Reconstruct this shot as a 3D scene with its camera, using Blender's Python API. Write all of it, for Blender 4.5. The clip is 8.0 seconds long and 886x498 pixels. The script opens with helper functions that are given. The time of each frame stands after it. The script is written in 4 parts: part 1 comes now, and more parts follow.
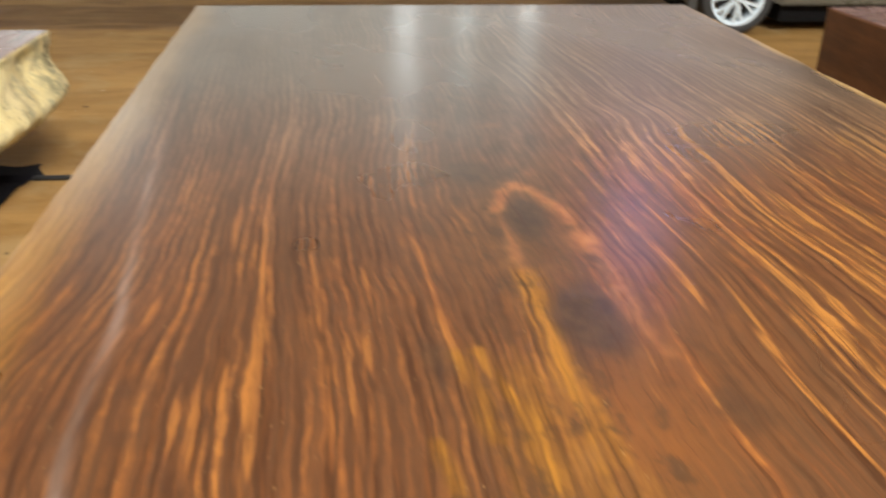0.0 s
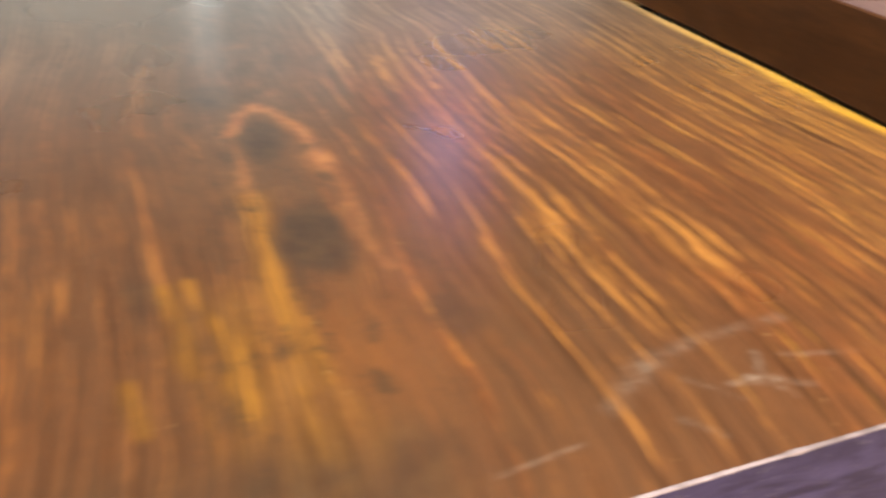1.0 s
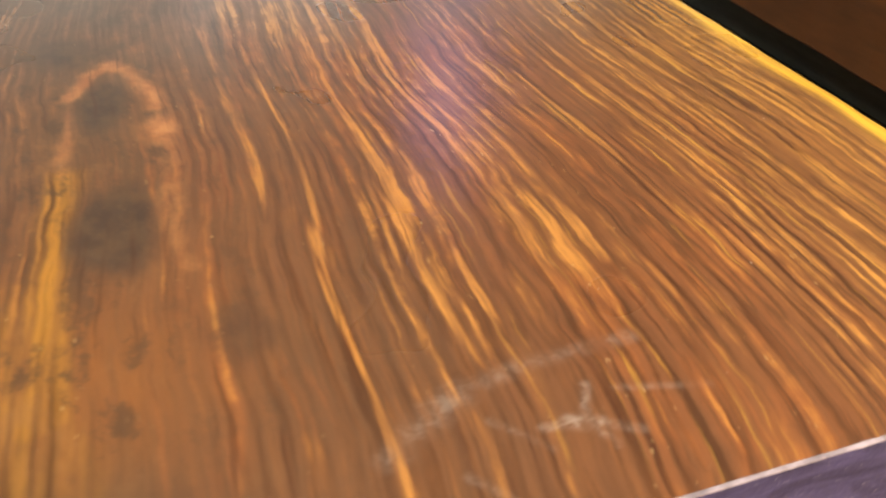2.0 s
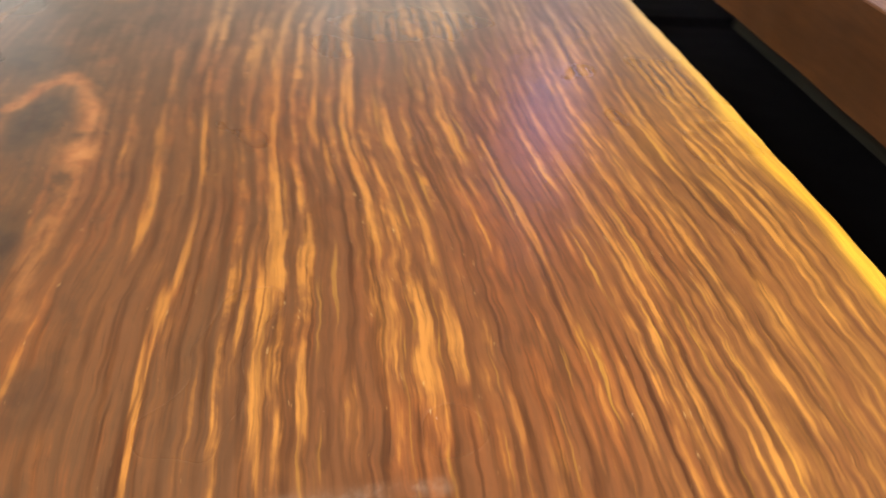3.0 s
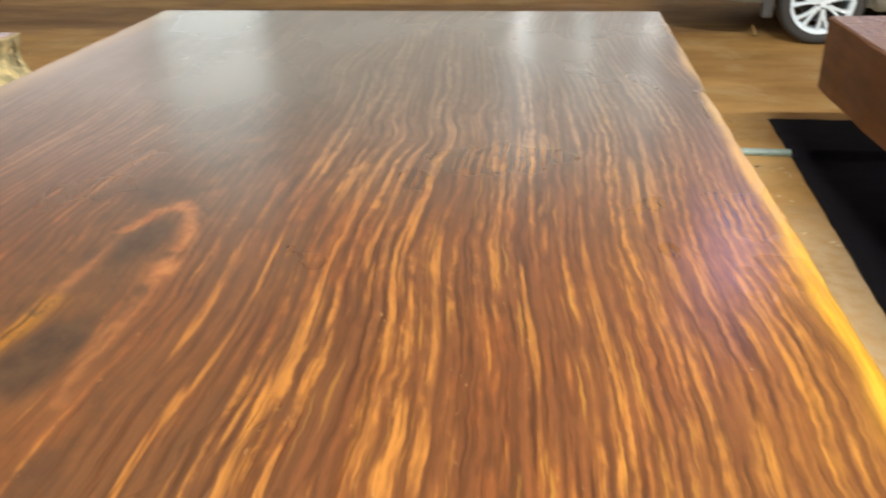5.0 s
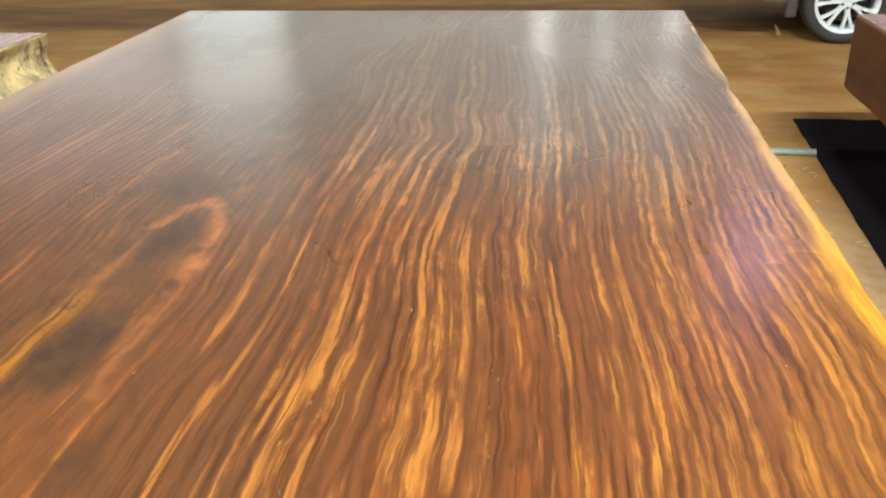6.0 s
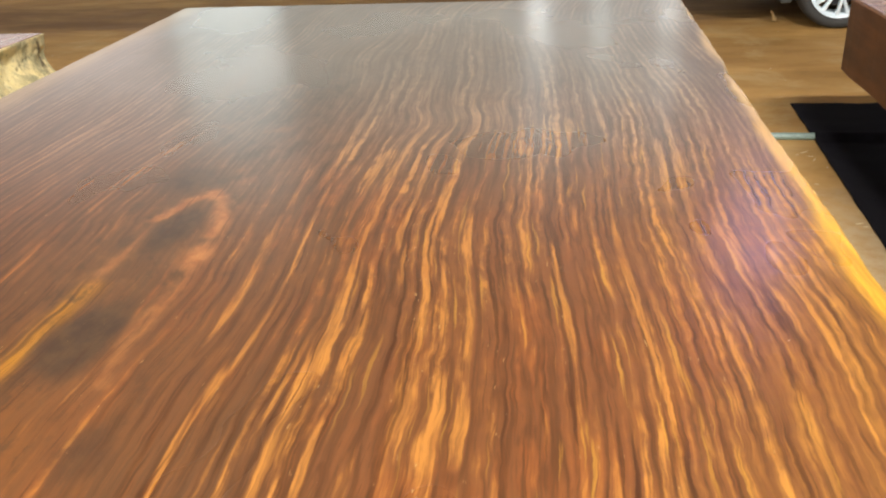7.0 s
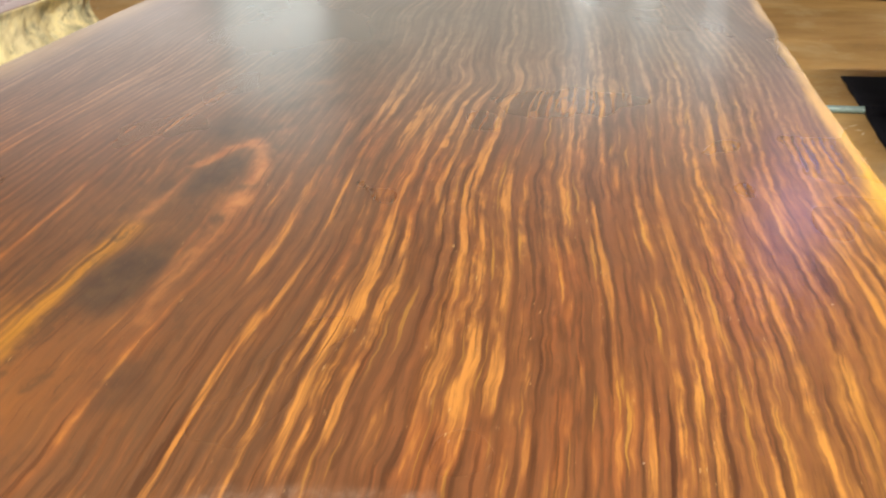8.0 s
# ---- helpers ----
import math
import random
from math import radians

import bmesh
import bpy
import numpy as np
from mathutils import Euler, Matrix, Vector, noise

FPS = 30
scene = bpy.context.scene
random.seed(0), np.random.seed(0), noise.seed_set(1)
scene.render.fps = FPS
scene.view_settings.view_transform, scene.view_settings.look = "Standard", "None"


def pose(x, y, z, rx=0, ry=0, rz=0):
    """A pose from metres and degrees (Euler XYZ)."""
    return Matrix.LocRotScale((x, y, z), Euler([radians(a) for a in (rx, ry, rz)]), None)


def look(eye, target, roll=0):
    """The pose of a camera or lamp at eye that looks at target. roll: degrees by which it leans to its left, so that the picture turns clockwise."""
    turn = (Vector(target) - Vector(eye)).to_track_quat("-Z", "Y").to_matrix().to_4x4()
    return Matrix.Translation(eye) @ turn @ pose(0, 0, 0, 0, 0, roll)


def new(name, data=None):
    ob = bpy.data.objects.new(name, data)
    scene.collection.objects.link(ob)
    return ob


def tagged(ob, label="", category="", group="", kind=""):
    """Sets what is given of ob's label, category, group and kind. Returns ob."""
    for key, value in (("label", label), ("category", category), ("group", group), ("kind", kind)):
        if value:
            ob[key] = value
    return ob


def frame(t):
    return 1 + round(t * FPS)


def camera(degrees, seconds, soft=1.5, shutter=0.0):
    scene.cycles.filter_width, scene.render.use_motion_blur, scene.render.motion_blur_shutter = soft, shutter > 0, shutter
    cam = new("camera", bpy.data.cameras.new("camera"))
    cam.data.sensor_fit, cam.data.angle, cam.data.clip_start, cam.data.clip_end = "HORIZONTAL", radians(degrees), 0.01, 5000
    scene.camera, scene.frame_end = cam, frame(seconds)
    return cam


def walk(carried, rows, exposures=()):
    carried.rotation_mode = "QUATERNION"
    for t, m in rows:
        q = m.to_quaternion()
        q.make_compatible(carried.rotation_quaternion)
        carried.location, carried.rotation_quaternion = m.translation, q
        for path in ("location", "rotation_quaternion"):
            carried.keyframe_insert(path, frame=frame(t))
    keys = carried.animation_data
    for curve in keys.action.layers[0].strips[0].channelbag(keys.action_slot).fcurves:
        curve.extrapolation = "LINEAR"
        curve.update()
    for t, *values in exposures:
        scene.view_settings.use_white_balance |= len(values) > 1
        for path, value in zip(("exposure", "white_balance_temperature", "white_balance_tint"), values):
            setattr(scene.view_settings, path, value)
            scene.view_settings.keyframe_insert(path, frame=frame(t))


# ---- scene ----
cam = camera(55.0, 8.0, 1.95, 0.8)
PATH = [
    (0, (-0.392, -4.878, 1.645), (-0.246, -3.088, 0.765), 0.7),
    (0.5, (-0.316, -4.908, 1.608), (-0.03, -3.171, 0.659), -0.2),
    (1, (-0.153, -4.863, 1.591), (0.351, -3.216, 0.575), 1.3),
    (1.2, (-0.029, -4.825, 1.579), (0.517, -3.204, 0.543), 1.8),
    (2.3, (0.372, -4.652, 1.561), (0.758, -3.083, 0.382), 1.0),
    (2.5, (0.491, -4.605, 1.589), (0.858, -3.039, 0.4), 2.0),
    (3, (0.643, -4.574, 1.586), (0.828, -2.932, 0.459), 4.1),
    (3.5, (0.829, -4.599, 1.6), (0.715, -2.936, 0.495), 3.6),
    (4, (0.928, -4.637, 1.616), (0.72, -2.927, 0.6), 1.5),
    (4.5, (0.981, -4.634, 1.618), (0.767, -2.87, 0.7), -0.1),
    (5, (0.999, -4.633, 1.623), (0.691, -2.86, 0.75), -1.7),
    (5.2, (0.995, -4.631, 1.617), (0.65, -2.86, 0.753), -1.9),
    (6.5, (0.97, -4.653, 1.608), (0.622, -2.887, 0.736), -2.3),
    (7, (0.972, -4.663, 1.597), (0.624, -2.9, 0.72), -3.3),
    (7.5, (0.967, -4.673, 1.587), (0.585, -2.929, 0.687), -3.8),
    (8, (0.962, -4.674, 1.564), (0.541, -2.959, 0.625), -2.4),
]
walk(cam, [(t, look(eye, target, roll)) for t, eye, target, roll in PATH], [(0.0, -0.04), (0.5, -0.02), (1.0, 0.04), (2.5, 0.04), (8.0, 0.07)])

# ---- world and lights ----
TOP = 0.773          # height of the polished table top
LEFT_TOP = 0.722    # height of the live-edge slab beside it

world = bpy.data.worlds.new("world")
scene.world = world
world.use_nodes = True
_sky = world.node_tree.nodes.new("ShaderNodeTexSky")
_sky.sky_type, _sky.sun_disc = "NISHITA", False
_sky.sun_elevation, _sky.sun_rotation = radians(35), radians(200)
world.node_tree.links.new(_sky.outputs[0], world.node_tree.nodes["Background"].inputs[0])
world.node_tree.nodes["Background"].inputs[1].default_value = 0.10
world.cycles.sampling_method = "NONE"    # the hall is closed: no sky light gets in


def area_lamp(name, m, sx, sy, watts, colour, spread=180):
    data = bpy.data.lights.new(name, "AREA")
    data.shape, data.size, data.size_y, data.energy, data.color = "RECTANGLE", sx, sy, watts, colour
    data.spread = radians(spread)
    ob = new(name, data)
    ob.matrix_world = m
    return ob


# ---- material helpers ----
class Nodes:
    """Short hand for building a node material."""

    def __init__(self, name):
        self.mat = bpy.data.materials.new(name)
        self.mat.use_nodes = True
        self.tree = self.mat.node_tree
        self.bsdf = self.tree.nodes["Principled BSDF"]

    def add(self, kind, operation=""):
        node = self.tree.nodes.new(kind)
        if operation:
            node.operation = operation
        return node

    def link(self, a, b):
        self.tree.links.new(a, b)

    def put(self, socket, value):
        if hasattr(value, "is_output"):
            self.link(value, socket)
        else:
            socket.default_value = value

    def coords(self, kind="Object"):
        return self.add("ShaderNodeTexCoord").outputs[kind]

    def attr(self, name, out="Vector"):
        node = self.add("ShaderNodeAttribute")
        node.attribute_name = name
        return node.outputs[out]

    def mapped(self, vec, scale, loc=(0, 0, 0), turn=0.0):
        node = self.add("ShaderNodeMapping")
        self.link(vec, node.inputs["Vector"])
        node.inputs["Scale"].default_value = scale
        node.inputs["Rotation"].default_value = (0.0, 0.0, turn)
        node.inputs["Location"].default_value = loc
        return node.outputs[0]

    def noise(self, vec, scale=1.0, detail=3.0, rough=0.55, distort=0.0):
        node = self.add("ShaderNodeTexNoise")
        self.link(vec, node.inputs["Vector"])
        node.inputs["Scale"].default_value = scale
        node.inputs["Detail"].default_value = detail
        node.inputs["Roughness"].default_value = rough
        node.inputs["Distortion"].default_value = distort
        return node.outputs[0]

    def span(self, value, a, b, c=0.0, d=1.0):
        node = self.add("ShaderNodeMapRange")
        node.interpolation_type = "SMOOTHSTEP"
        self.put(node.inputs[0], value)
        for n, v in enumerate((a, b, c, d), 1):
            node.inputs[n].default_value = v
        return node.outputs[0]

    def math(self, op, a, b=0.0, clamp=False):
        node = self.add("ShaderNodeMath", op)
        node.use_clamp = clamp
        self.put(node.inputs[0], a)
        self.put(node.inputs[1], b)
        return node.outputs[0]

    def mix(self, fac, a, b, blend="MIX"):
        node = self.add("ShaderNodeMix")
        node.data_type, node.blend_type = "RGBA", blend
        self.put(node.inputs[0], fac)
        for socket, v in ((node.inputs[6], a), (node.inputs[7], b)):
            self.put(socket, v if hasattr(v, "is_output") else (*v, 1.0))
        return node.outputs[2]

    def bump(self, height, strength=0.2, distance=0.01):
        node = self.add("ShaderNodeBump")
        node.inputs["Strength"].default_value = strength
        node.inputs["Distance"].default_value = distance
        self.link(height, node.inputs["Height"])
        self.link(node.outputs[0], self.bsdf.inputs["Normal"])
        return node.outputs[0]

    def done(self, colour=None, rough=None, metal=None, **others):
        for key, value in (("Base Color", colour), ("Roughness", rough), ("Metallic", metal)):
            if value is not None:
                self.put(self.bsdf.inputs[key], (*value, 1.0) if isinstance(value, tuple) else value)
        for key, value in others.items():
            self.put(self.bsdf.inputs[key.replace("_", " ")], value)
        return self.mat


def plain(name, colour, rough=0.5, metal=0.0, grain=30.0, vary=0.25, bump=0.1):
    n = Nodes(name)
    c = n.coords()
    f = n.noise(c, grain, 4)
    g = n.noise(c, grain * 0.12, 3)
    both = n.math("ADD", n.math("MULTIPLY", f, 0.5), n.math("MULTIPLY", g, 0.5))
    dark = tuple(v * (1 - vary) for v in colour)
    light = tuple(min(1, v * (1 + vary)) for v in colour)
    if bump:
        n.bump(f, bump, 0.003)
    return n.done(n.mix(n.span(both, 0.3, 0.7), dark, light), n.span(g, 0.2, 0.8, rough * 0.85, min(1, rough * 1.15)), metal)


def glowing(name, colour, strength, sampled=False):
    n = Nodes(name)
    n.mat.cycles.emission_sampling = "AUTO" if sampled else "NONE"
    return n.done((0.8, 0.8, 0.8), 0.5, Emission_Color=(*colour, 1.0), Emission_Strength=strength)


def table_wood():
    """Striped rosewood under a satin lacquer. flow holds the way along the grain, marks the knot, streaks and pale edge."""
    n = Nodes("table_wood")
    flow = n.attr("flow")
    marks = n.add("ShaderNodeSeparateColor")
    n.link(n.attr("marks", "Color"), marks.inputs[0])
    dark_mark, gold_mark, streak_mark = marks.outputs[0], marks.outputs[1], marks.outputs[2]
    more = n.add("ShaderNodeSeparateColor")
    n.link(n.attr("edges", "Color"), more.inputs[0])
    sap_sheen, calm, scratch_sheen = more.outputs[0], more.outputs[1], more.outputs[2]
    red_mark, arch_mark = n.attr("marks", "Alpha"), n.attr("edges", "Alpha")

    def grain(across_by, along_by, seed, detail=2.0, rough=0.5):
        """Noise drawn out along the fibres; its lattice is turned so that no row of cells lies across the slab."""
        return n.noise(n.mapped(flow, (across_by, along_by, 1), (seed, 0.7 * seed, 0.37 * seed), 0.50 + 0.06 * (seed % 5)), 1, detail, rough)

    # slow wiggles of the fibres
    curl = n.noise(n.mapped(flow, (5.0, 7.0, 1), (2, 5, 0), 0.7), 1, 2.5, 0.5)
    curl_fine = n.noise(n.mapped(flow, (22.0, 24.0, 1), (6, 1, 0), 0.4), 1, 2.0, 0.5)
    along_first = n.add("ShaderNodeSeparateXYZ")
    n.link(flow, along_first.inputs[0])
    rippled = n.span(along_first.outputs[0], 0.5, 1.2, 0.004, 0.012)
    shift = n.add("ShaderNodeCombineXYZ")
    sway = n.math("ADD", n.math("MULTIPLY", n.math("SUBTRACT", curl, 0.5), 0.022), n.math("MULTIPLY", n.math("SUBTRACT", curl_fine, 0.5), rippled))
    n.link(sway, shift.inputs[0])
    moved = n.add("ShaderNodeVectorMath", operation="ADD")
    n.link(flow, moved.inputs[0])
    n.link(shift.outputs[0], moved.inputs[1])
    flow = moved.outputs[0]
    across = n.add("ShaderNodeSeparateXYZ")
    n.link(flow, across.inputs[0])
    u, along = across.outputs[0], across.outputs[1]

    wide = grain(9, 0.7, 1.0, 2.5, 0.55)
    bands = grain(20, 1.1, 2.0, 3.0, 0.55)
    lines = grain(48, 1.7, 3.0, 2.5, 0.55)
    thin = grain(95, 3.0, 4.0, 2.0, 0.55)
    fine = grain(190, 7.0, 5.0, 3.0, 0.6)
    pore = grain(300, 16.0, 6.0, 1.0, 0.5)
    flame = grain(62, 4.5, 7.0, 3.5, 0.62)
    cloud = grain(1.6, 1.1, 8.0, 3.0, 0.5)
    cross = grain(26, 17, 9.0, 3.0, 0.6)
    fleck = grain(26, 2.3, 10.0, 2.0, 0.5)

    def rings(per_metre, waver, seed):
        drift = n.noise(n.mapped(flow, (7.0, 1.3, 1), (seed, seed, 0), 0.6), 1, 2.5, 0.5)
        jolt = n.noise(n.mapped(flow, (15.0, 6.0, 1), (seed, 2 * seed, 0), 0.6), 1, 2, 0.5)
        phase = n.math("ADD", n.math("MULTIPLY", u, per_metre * 6.2832), n.math("MULTIPLY", drift, waver))
        phase = n.math("ADD", phase, n.math("MULTIPLY", jolt, waver * 0.16))
        return n.math("ADD", n.math("MULTIPLY", n.math("SINE", phase), 0.5), 0.5)

    comb, close = rings(26, 11.0, 3.0), rings(41, 13.0, 11.0)
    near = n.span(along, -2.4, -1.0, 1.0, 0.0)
    middle = n.math("MULTIPLY", n.span(u, -0.2, 0.15), n.span(u, 0.95, 0.65))
    bent = n.math("ADD", comb, n.math("MULTIPLY", n.math("SUBTRACT", lines, 0.5), 2.0))
    tight = n.math("ADD", close, n.math("MULTIPLY", n.math("SUBTRACT", thin, 0.5), 1.6))
    stripes = n.math("MULTIPLY", n.math("MULTIPLY", n.span(bent, 0.25, 1.0), n.span(fleck, 0.36, 0.60, 0.18, 0.55)), n.span(middle, 0.0, 1.0, 0.40, 1.0))
    stripes = n.math("ADD", stripes, n.math("MULTIPLY", n.span(bands, 0.44, 0.60), n.span(middle, 0.0, 1.0, 0.14, 0.26)))
    stripes = n.math("ADD", stripes, n.math("MULTIPLY", n.span(flame, 0.44, 0.66), 0.26))
    stripes = n.math("ADD", stripes, n.math("MULTIPLY", n.math("MULTIPLY", n.span(tight, 0.30, 1.05), n.span(bands, 0.38, 0.60, 0.35, 1.0)), n.span(middle, 0.0, 1.0, 0.72, 0.28)))
    stripes = n.math("MULTIPLY", stripes, n.span(wide, 0.36, 0.60, 0.48, 1.05))
    stripes = n.math("MULTIPLY", stripes, n.span(cross, 0.28, 0.68, 0.55, 1.15))
    stripes = n.math("MULTIPLY", stripes, n.span(u, -0.55, -0.25, 0.84, 1.0))
    stripes = n.math("MULTIPLY", stripes, n.span(calm, 0.0, 1.0, 1.0, 0.42))
    stripes = n.math("ADD", stripes, n.math("MULTIPLY", n.span(u, 0.55, 1.30, 0.0, 0.16), n.span(along, -1.2, -3.0)))
    torn = n.math("ADD", streak_mark, n.math("ADD", n.math("MULTIPLY", n.math("SUBTRACT", flame, 0.5), 1.1), n.math("MULTIPLY", n.math("SUBTRACT", lines, 0.5), 0.8)))
    streak = n.math("MULTIPLY", n.span(torn, 0.15, 0.80), n.span(flame, 0.28, 0.62, 0.50, 0.90))
    streak = n.math("MULTIPLY", streak, n.span(streak_mark, 0.02, 0.20))
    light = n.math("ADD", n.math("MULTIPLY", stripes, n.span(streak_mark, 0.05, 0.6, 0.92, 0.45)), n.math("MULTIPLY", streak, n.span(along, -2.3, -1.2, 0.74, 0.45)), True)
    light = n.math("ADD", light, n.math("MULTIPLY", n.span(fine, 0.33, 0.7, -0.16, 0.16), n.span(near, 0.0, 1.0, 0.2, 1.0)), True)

    # far stripes dimmed, as under the haze mirrored by the lacquer
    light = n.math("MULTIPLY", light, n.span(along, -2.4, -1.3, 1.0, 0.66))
    ground = n.mix(n.span(cloud, 0.35, 0.65), (0.108, 0.053, 0.026), (0.160, 0.064, 0.026))
    ground = n.mix(n.span(u, -0.6, 0.2, 0.75, 0.0), ground, (0.096, 0.044, 0.022))
    ground = n.mix(n.math("MULTIPLY", calm, 0.6), ground, (0.086, 0.052, 0.026))
    ground = n.mix(n.math("MULTIPLY", n.span(u, 0.25, 0.6, 0.0, 0.75), n.span(along, -2.2, -3.2)), ground, (0.160, 0.060, 0.023))
    gaps = n.math("MULTIPLY", n.span(bent, 0.40, 0.0), n.span(fleck, 0.58, 0.36, 0.20, 0.80))
    gaps = n.math("MAXIMUM", gaps, n.math("MULTIPLY", n.span(tight, 0.24, -0.05), n.span(bands, 0.40, 0.58, 0.25, 0.85)))
    rim = n.math("MULTIPLY", n.span(streak_mark, 0.01, 0.08), n.span(torn, 0.36, 0.16))
    gaps = n.math("MAXIMUM", gaps, n.math("MULTIPLY", rim, 0.45))
    gaps = n.math("MULTIPLY", gaps, n.math("MULTIPLY", n.span(calm, 0.0, 1.0, 1.0, 0.3), n.span(along, -2.5, -1.2, 1.0, 0.55)))
    ground = n.mix(gaps, ground, (0.056, 0.022, 0.010))
    amber = n.mix(n.span(light, 0.25, 0.95), (0.205, 0.078, 0.026), (0.44, 0.190, 0.043))
    ruddy = n.math("MULTIPLY", n.span(grain(7, 2.2, 12.0, 3.0, 0.6), 0.46, 0.62, 0.0, 0.65), n.span(light, 0.5, 1.0, 1.0, 0.35))
    amber = n.mix(ruddy, amber, (0.30, 0.088, 0.024))
    amber = n.mix(n.span(u, 0.7, 1.4, 0.0, 0.75), amber, (0.46, 0.218, 0.043))
    amber = n.mix(n.span(u, -0.1, -0.5, 0.0, 0.55), amber, (0.34, 0.128, 0.034))
    # far wood greyed: reflected haze put into the stripe and ground colours
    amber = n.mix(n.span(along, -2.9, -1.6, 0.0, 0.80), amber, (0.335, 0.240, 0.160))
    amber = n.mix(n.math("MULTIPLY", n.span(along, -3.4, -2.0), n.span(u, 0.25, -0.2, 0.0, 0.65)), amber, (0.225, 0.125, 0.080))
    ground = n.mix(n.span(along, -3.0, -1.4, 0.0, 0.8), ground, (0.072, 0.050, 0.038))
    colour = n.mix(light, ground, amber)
    smoke = n.noise(n.mapped(flow, (16, 9, 1), (3, 3, 0), 0.5), 1, 6, 0.66)
    fray = n.math("ADD", n.math("MULTIPLY", n.math("SUBTRACT", smoke, 0.5), 1.0), n.math("MULTIPLY", n.math("SUBTRACT", flame, 0.5), 0.6))

    def frayed(mark, low, high, most, least=0.04):
        return n.math("MULTIPLY", n.span(n.math("ADD", mark, fray), low, high, 0.0, most), n.span(mark, least, least + 0.25))

    colour = n.mix(n.math("MULTIPLY", red_mark, n.span(flame, 0.32, 0.62, 0.95, 0.45)), colour, (0.195, 0.075, 0.023))
    gold = n.mix(n.span(thin, 0.35, 0.65), (0.150, 0.066, 0.012), (0.36, 0.160, 0.024))
    colour = n.mix(n.math("MULTIPLY", frayed(gold_mark, 0.05, 1.00, 1.0), n.span(lines, 0.34, 0.58, 0.45, 1.0)), colour, gold)
    colour = n.mix(n.math("MULTIPLY", n.span(smoke, 0.48, 0.36), n.span(calm, 0.1, 0.8, 0.12, 0.65)), colour, (0.056, 0.034, 0.020))
    colour = n.mix(n.math("MULTIPLY", n.span(smoke, 0.54, 0.68), n.span(calm, 0.1, 0.8, 0.0, 0.45)), colour, (0.215, 0.098, 0.036))
    colour = n.mix(frayed(dark_mark, 0.10, 1.00, 0.92, 0.22), colour, n.mix(n.span(cross, 0.35, 0.65), (0.046, 0.028, 0.020), (0.082, 0.048, 0.026)))
    colour = n.mix(frayed(arch_mark, 0.15, 1.05, 0.95), colour, n.mix(n.span(cross, 0.35, 0.65), (0.26, 0.095, 0.032), (0.40, 0.170, 0.058)))
    # thin yellow glints put into the colour of the near fibres
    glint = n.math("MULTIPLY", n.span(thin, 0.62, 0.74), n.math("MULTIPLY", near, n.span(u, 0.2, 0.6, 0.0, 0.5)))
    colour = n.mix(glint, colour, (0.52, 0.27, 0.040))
    thread = n.span(thin, 0.30, 0.40, 1.0, 0.0)
    colour = n.mix(n.math("MULTIPLY", n.math("MULTIPLY", thread, n.span(near, 0.0, 1.0, 0.4, 1.0)), n.span(u, -0.4, 0.2, 0.5, 0.6)), colour, (0.056, 0.020, 0.010))
    colour = n.mix(n.math("MULTIPLY", n.span(pore, 0.60, 0.72), n.span(near, 0.0, 1.0, 0.05, 0.30)), colour, (0.05, 0.020, 0.010))
    nick = n.noise(n.mapped(flow, (230, 40, 1), (6, 6, 0), 0.3), 1, 1, 0.5)
    nick = n.math("MULTIPLY", n.span(nick, 0.735, 0.79), n.span(bands, 0.42, 0.60, 0.0, 0.6))
    colour = n.mix(n.math("MULTIPLY", nick, near), colour, (0.48, 0.32, 0.14))
    sapwood = n.mix(n.span(fine, 0.3, 0.7), (0.55, 0.27, 0.022), (0.74, 0.42, 0.045))
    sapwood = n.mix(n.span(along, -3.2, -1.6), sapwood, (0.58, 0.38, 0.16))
    colour = n.mix(n.math("MULTIPLY", sap_sheen, n.span(lines, 0.25, 0.6, 0.7, 1.0)), colour, sapwood)
    colour = n.mix(n.math("MULTIPLY", scratch_sheen, n.span(flame, 0.38, 0.60, 0.35, 0.95)), colour, (0.46, 0.38, 0.34))

    # pale scuff rings near the cut end
    place = n.add("ShaderNodeSeparateXYZ")
    n.link(n.coords(), place.inputs[0])
    hazy = n.noise(n.mapped(n.coords(), (30, 30, 1)), 1, 4, 0.7, 0.5)
    px = n.math("ADD", place.outputs[0], n.math("MULTIPLY", n.math("SUBTRACT", hazy, 0.5), 0.016))
    py = place.outputs[1]

    def scratch_line(ax, ay, bx, by, wide_by, strong):
        dx, dy = bx - ax, by - ay
        ll = dx * dx + dy * dy
        rx, ry = n.math("SUBTRACT", px, ax), n.math("SUBTRACT", py, ay)
        t = n.math("ADD", n.math("MULTIPLY", rx, dx / ll), n.math("MULTIPLY", ry, dy / ll), True)
        ex = n.math("SUBTRACT", rx, n.math("MULTIPLY", t, dx))
        ey = n.math("SUBTRACT", ry, n.math("MULTIPLY", t, dy))
        away = n.math("SQRT", n.math("ADD", n.math("MULTIPLY", ex, ex), n.math("MULTIPLY", ey, ey)))
        return n.span(away, 0.0, 1.6 * wide_by, strong, 0.0)

    scuffs = None
